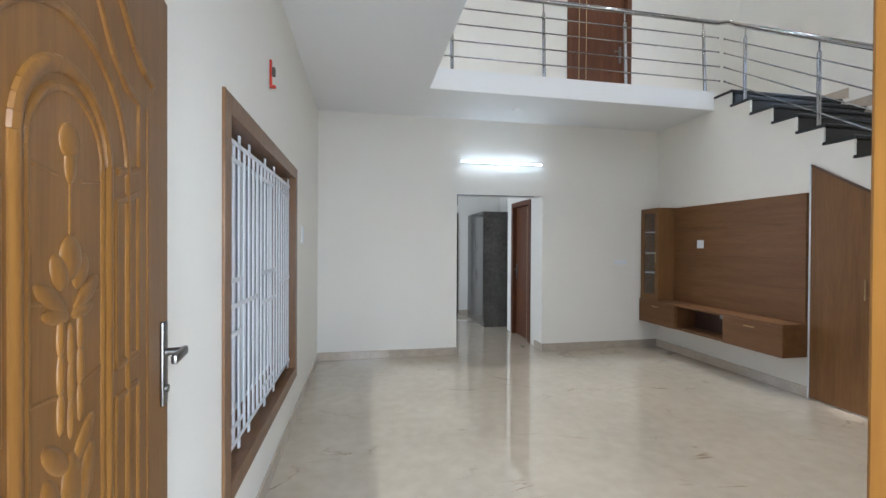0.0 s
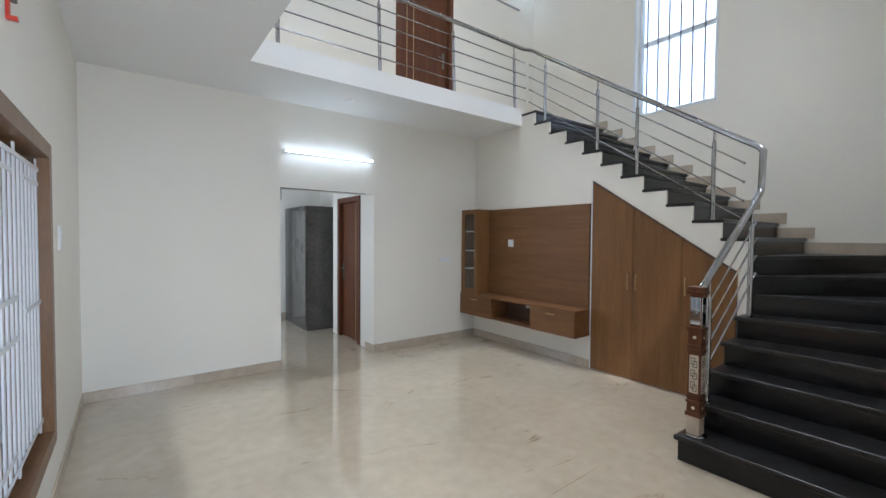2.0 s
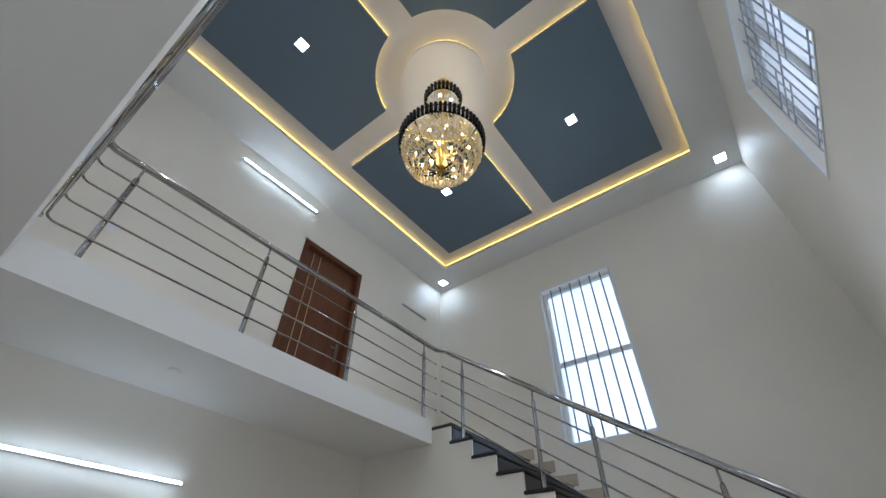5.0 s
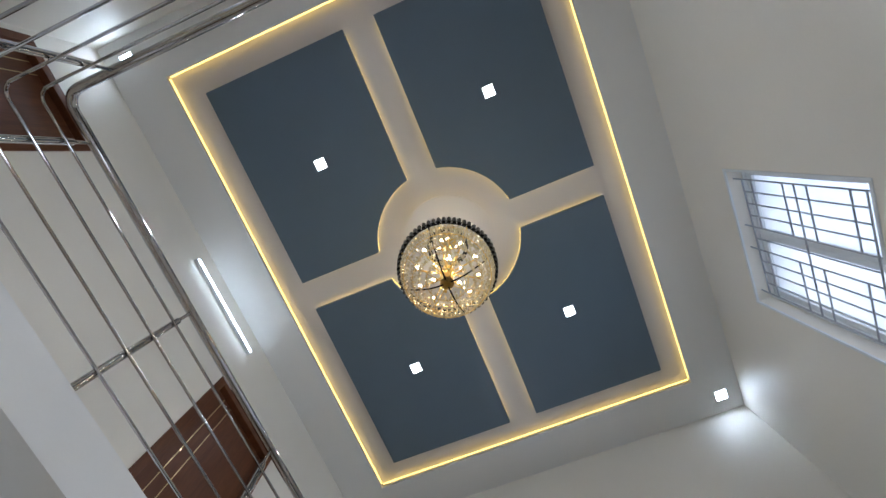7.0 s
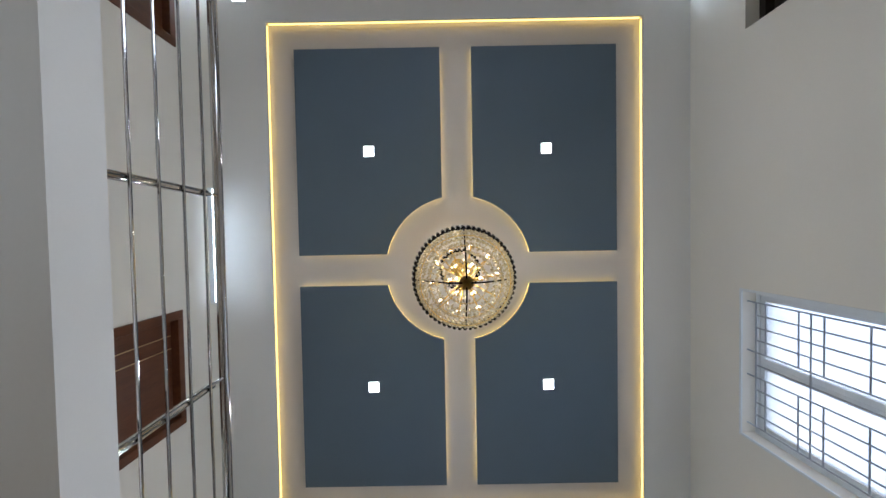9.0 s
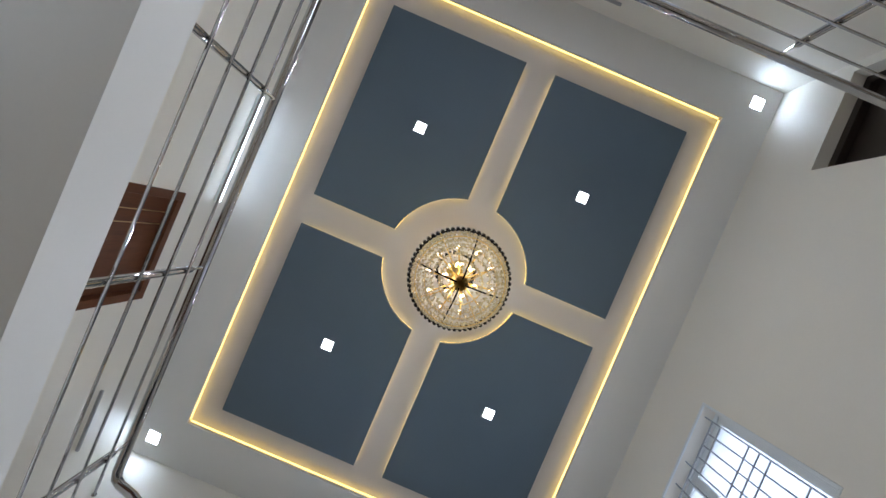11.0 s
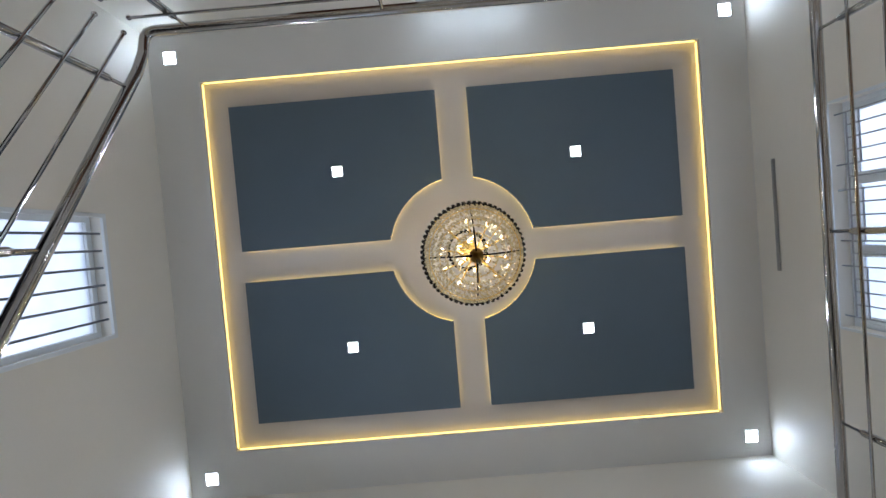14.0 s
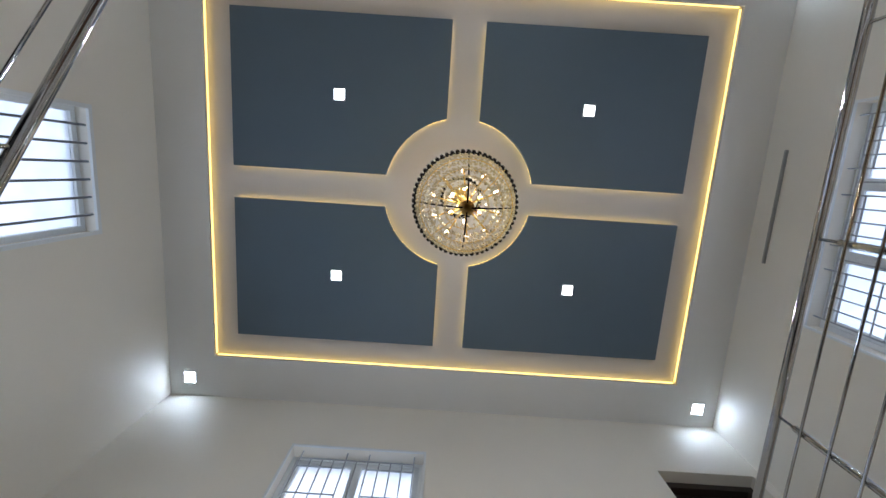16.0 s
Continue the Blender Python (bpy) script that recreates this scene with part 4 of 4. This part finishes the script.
bx(bm, LW - .14, -.055, 1.150, LW - .036, -.041, 1.172, .005)
rod(bm, (LW - .046, -.008, 1.07), (LW - .046, -.014, 1.07), .010, 14)
leaf_part("door_handle", bm, DULL, leaf, "brushed steel lever handle", smooth=True)
settle(d, (-.17, YE - .1, 0))

# ---- wardrobe in the passage ----
wd = thing("wardrobe", None, "grey stone-look laminate wardrobe with glossy doors", "wardrobe")
WX0, WX1, WY0, WY1, WZ = 2.25, 2.98, 7.44, 8.60, 2.03
box_part("body", (WX0 + .02, WY0, .0, WX1, WY1, WZ), WARD, wd, .004)
for i in range(2):
    a = WY0 + i * .5
    f = box_part("door", (WX0, a + .002, .08, WX0 + .019, a + .498, WZ), WARD, wd, .003)
    yy = a + (.45 if i == 0 else .05)
    pull(f, (WX0, yy, .75), (WX0, yy, .98), (-.03, 0, 0), DULL, "dark nickel bar handle")
    pull(f, (WX0, yy, 1.35), (WX0, yy, 1.50), (-.03, 0, 0), DULL, "dark nickel bar handle")
settle(wd, (WX0, WY0, 0))

# ---- chandelier ----
KX, KY = 2.757, 3.44
ch = thing("chandelier", None, "two-tier gold chandelier with black crystal rims and glass beads", "chandelier")
bm = bmesh.new()
lathe(bm, KX, KY, [(0, HC - .021), (.09, HC - .021), (.09, HC - .04), (.05, HC - .06), (.012, HC - .07), (.010, 5.98), (.03, 5.95), (.03, 5.90), (.012, 5.70),
                   (.012, 5.120), (.04, 5.090), (.06, 5.010), (.04, 4.930), (.02, 4.870), (.045, 4.810), (.052, 4.770), (.035, 5.165), (0, 5.155)], 24)
part("stem", bm, GOLD, ch, smooth=True)


def rim(r, z0, z1, n, lean):
    for z in (z0 + .02, z1 - .02):
        bm = bmesh.new()
        sweep(bm, circle(KX, KY, z, r - .012, 64), .006, 6, True)
        part("ring", bm, BLACK, ch, smooth=True)
    bm = bmesh.new()
    bmesh.ops.create_cone(bm, cap_ends=True, segments=6, radius1=.0175, radius2=.0175, depth=(z1 - z0) * .74)
    bmesh.ops.create_cone(bm, cap_ends=False, segments=6, radius1=.0175, radius2=.002, depth=(z1 - z0) * .13, matrix=Matrix.Translation((0, 0, (z1 - z0) * .435)))
    bmesh.ops.create_cone(bm, cap_ends=False, segments=6, radius1=.002, radius2=.0175, depth=(z1 - z0) * .13, matrix=Matrix.Translation((0, 0, -(z1 - z0) * .435)))
    me = mesh_of("black_prism", bm, BLACK)
    for i in range(n):
        a = 2 * math.pi * i / n
        o = new("black_prism", me)
        o.matrix_world = Matrix.Translation((KX + r * math.cos(a), KY + r * math.sin(a), (z0 + z1) / 2)) @ Matrix.Rotation(a, 4, "Z") @ Matrix.Rotation(lean, 4, "Y")
        o.parent = ch


rim(.398, 5.070, 5.230, 60, 0.10)
rim(.19, 5.88, 6.04, 28, 0.10)


def beads(rings, s, seed, tall=1.0):
    """Rows of cut glass beads on hoops, as one part."""
    rg = random.Random(seed)
    bm = bmesh.new()
    for r, z, n in rings:
        for i in range(n):
            a = 2 * math.pi * (i + rg.random() * .5) / n
            bmesh.ops.create_icosphere(bm, subdivisions=1, radius=1, matrix=Matrix.LocRotScale(
                (KX + r * math.cos(a), KY + r * math.sin(a), z + rg.uniform(-.012, .012)), Euler((rg.random(), rg.random(), a)), (s * .6, s * .6, s * tall * rg.uniform(.9, 1.6))))
    ob = part("crystal_fringe", bm, CRYSTAL, ch, "clear cut glass beads on hoops")
    ob["kind"] = "stuff"


beads([(.372 - .012 * k - .0026 * k * k, 5.045 - .030 * k, 70 - 5 * k) for k in range(8)], .010, 7)
beads([(.362, 4.995, 92), (.342, 4.950, 86), (.312, 4.905, 78), (.270, 4.865, 66), (.215, 4.835, 52), (.150, 4.812, 36)], .010, 9, 2.2)
beads([(.30 - .02 * k, 5.0 - .02 * k, 48 - 4 * k) for k in range(6)], .010, 8)
beads([(.375, 5.060, 64), (.365, 5.030, 60), (.35, 4.990, 56)], .013, 1)
beads([(.33, 4.960, 52), (.305, 4.935, 48), (.275, 4.9150, 42)], .013, 2)
beads([(.26, 4.850, 36), (.21, 4.825, 30), (.155, 4.805, 22), (.10, 4.790, 14)], .013, 3)
beads([(.175, 5.87, 28), (.15, 5.84, 22), (.11, 5.82, 16)], .011, 4)
bm = bmesh.new()
bmesh.ops.create_cone(bm, cap_ends=True, segments=6, radius1=.0062, radius2=.0085, depth=.05)
bmesh.ops.create_cone(bm, cap_ends=False, segments=6, radius1=.0085, radius2=.002, depth=.012, matrix=Matrix.Translation((0, 0, .031)))
bmesh.ops.create_cone(bm, cap_ends=False, segments=6, radius1=.001, radius2=.0062, depth=.030, matrix=Matrix.Translation((0, 0, -.040)))
drop = mesh_of("crystal_drop", bm, CRYSTAL)
for n, r, z in ((56, .350, 5.015), (50, .318, 4.935), (40, .255, 4.885), (30, .205, 4.845), (20, .135, 4.815), (26, .172, 5.835)):
    for i in range(n):
        a = 2 * math.pi * (i + .5) / n
        o = new("crystal_drop", drop)
        o.matrix_world = Matrix.Translation((KX + r * math.cos(a), KY + r * math.sin(a), z)) @ Matrix.Rotation(a, 4, "Z")
        o.parent = ch
for r, z in ((.365, 5.045), (.335, 4.925), (.26, 4.860), (.155, 4.815)):
    bm = bmesh.new()
    sweep(bm, circle(KX, KY, z, r, 40), .0028, 5, True)
    part("hoop", bm, GOLD, ch, smooth=True)
for i in range(8):
    a = i * math.pi / 4
    bm = bmesh.new()
    line = []
    for j in range(9):
        f = j / 8
        r = .39 - .36 * f
        line.append((KX + r * math.cos(a), KY + r * math.sin(a), 5.065 - .305 * math.sin(f * math.pi / 2)))
    sweep(bm, line, .006 if i % 2 == 0 else .0035, 6)
    part("rib", bm, BLACK if i % 2 == 0 else GOLD, ch, smooth=True)
for n, r, z, off in ((10, .25, 5.040, .2), (6, .12, 4.970, .5), (4, .09, 5.90, .3)):
    for i in range(n):
        a = 2 * math.pi * i / n + off
        p = Vector((KX + r * math.cos(a), KY + r * math.sin(a), z))
        bm = bmesh.new()
        rod(bm, (KX + .02 * math.cos(a), KY + .02 * math.sin(a), z - .05), p - Vector((0, 0, .045)), .006, 8)
        rod(bm, p - Vector((0, 0, .05)), p, .011, 10)
        arm = part("lamp_arm", bm, GOLD, ch, smooth=True)
        bm = bmesh.new()
        bmesh.ops.create_icosphere(bm, subdivisions=2, radius=1, matrix=Matrix.LocRotScale(p + Vector((0, 0, .022)), None, (.014, .014, .026)))
        part("bulb", bm, BULB, arm, "lit warm candle bulb", smooth=True)
settle(ch, (KX, KY, HC - .02))
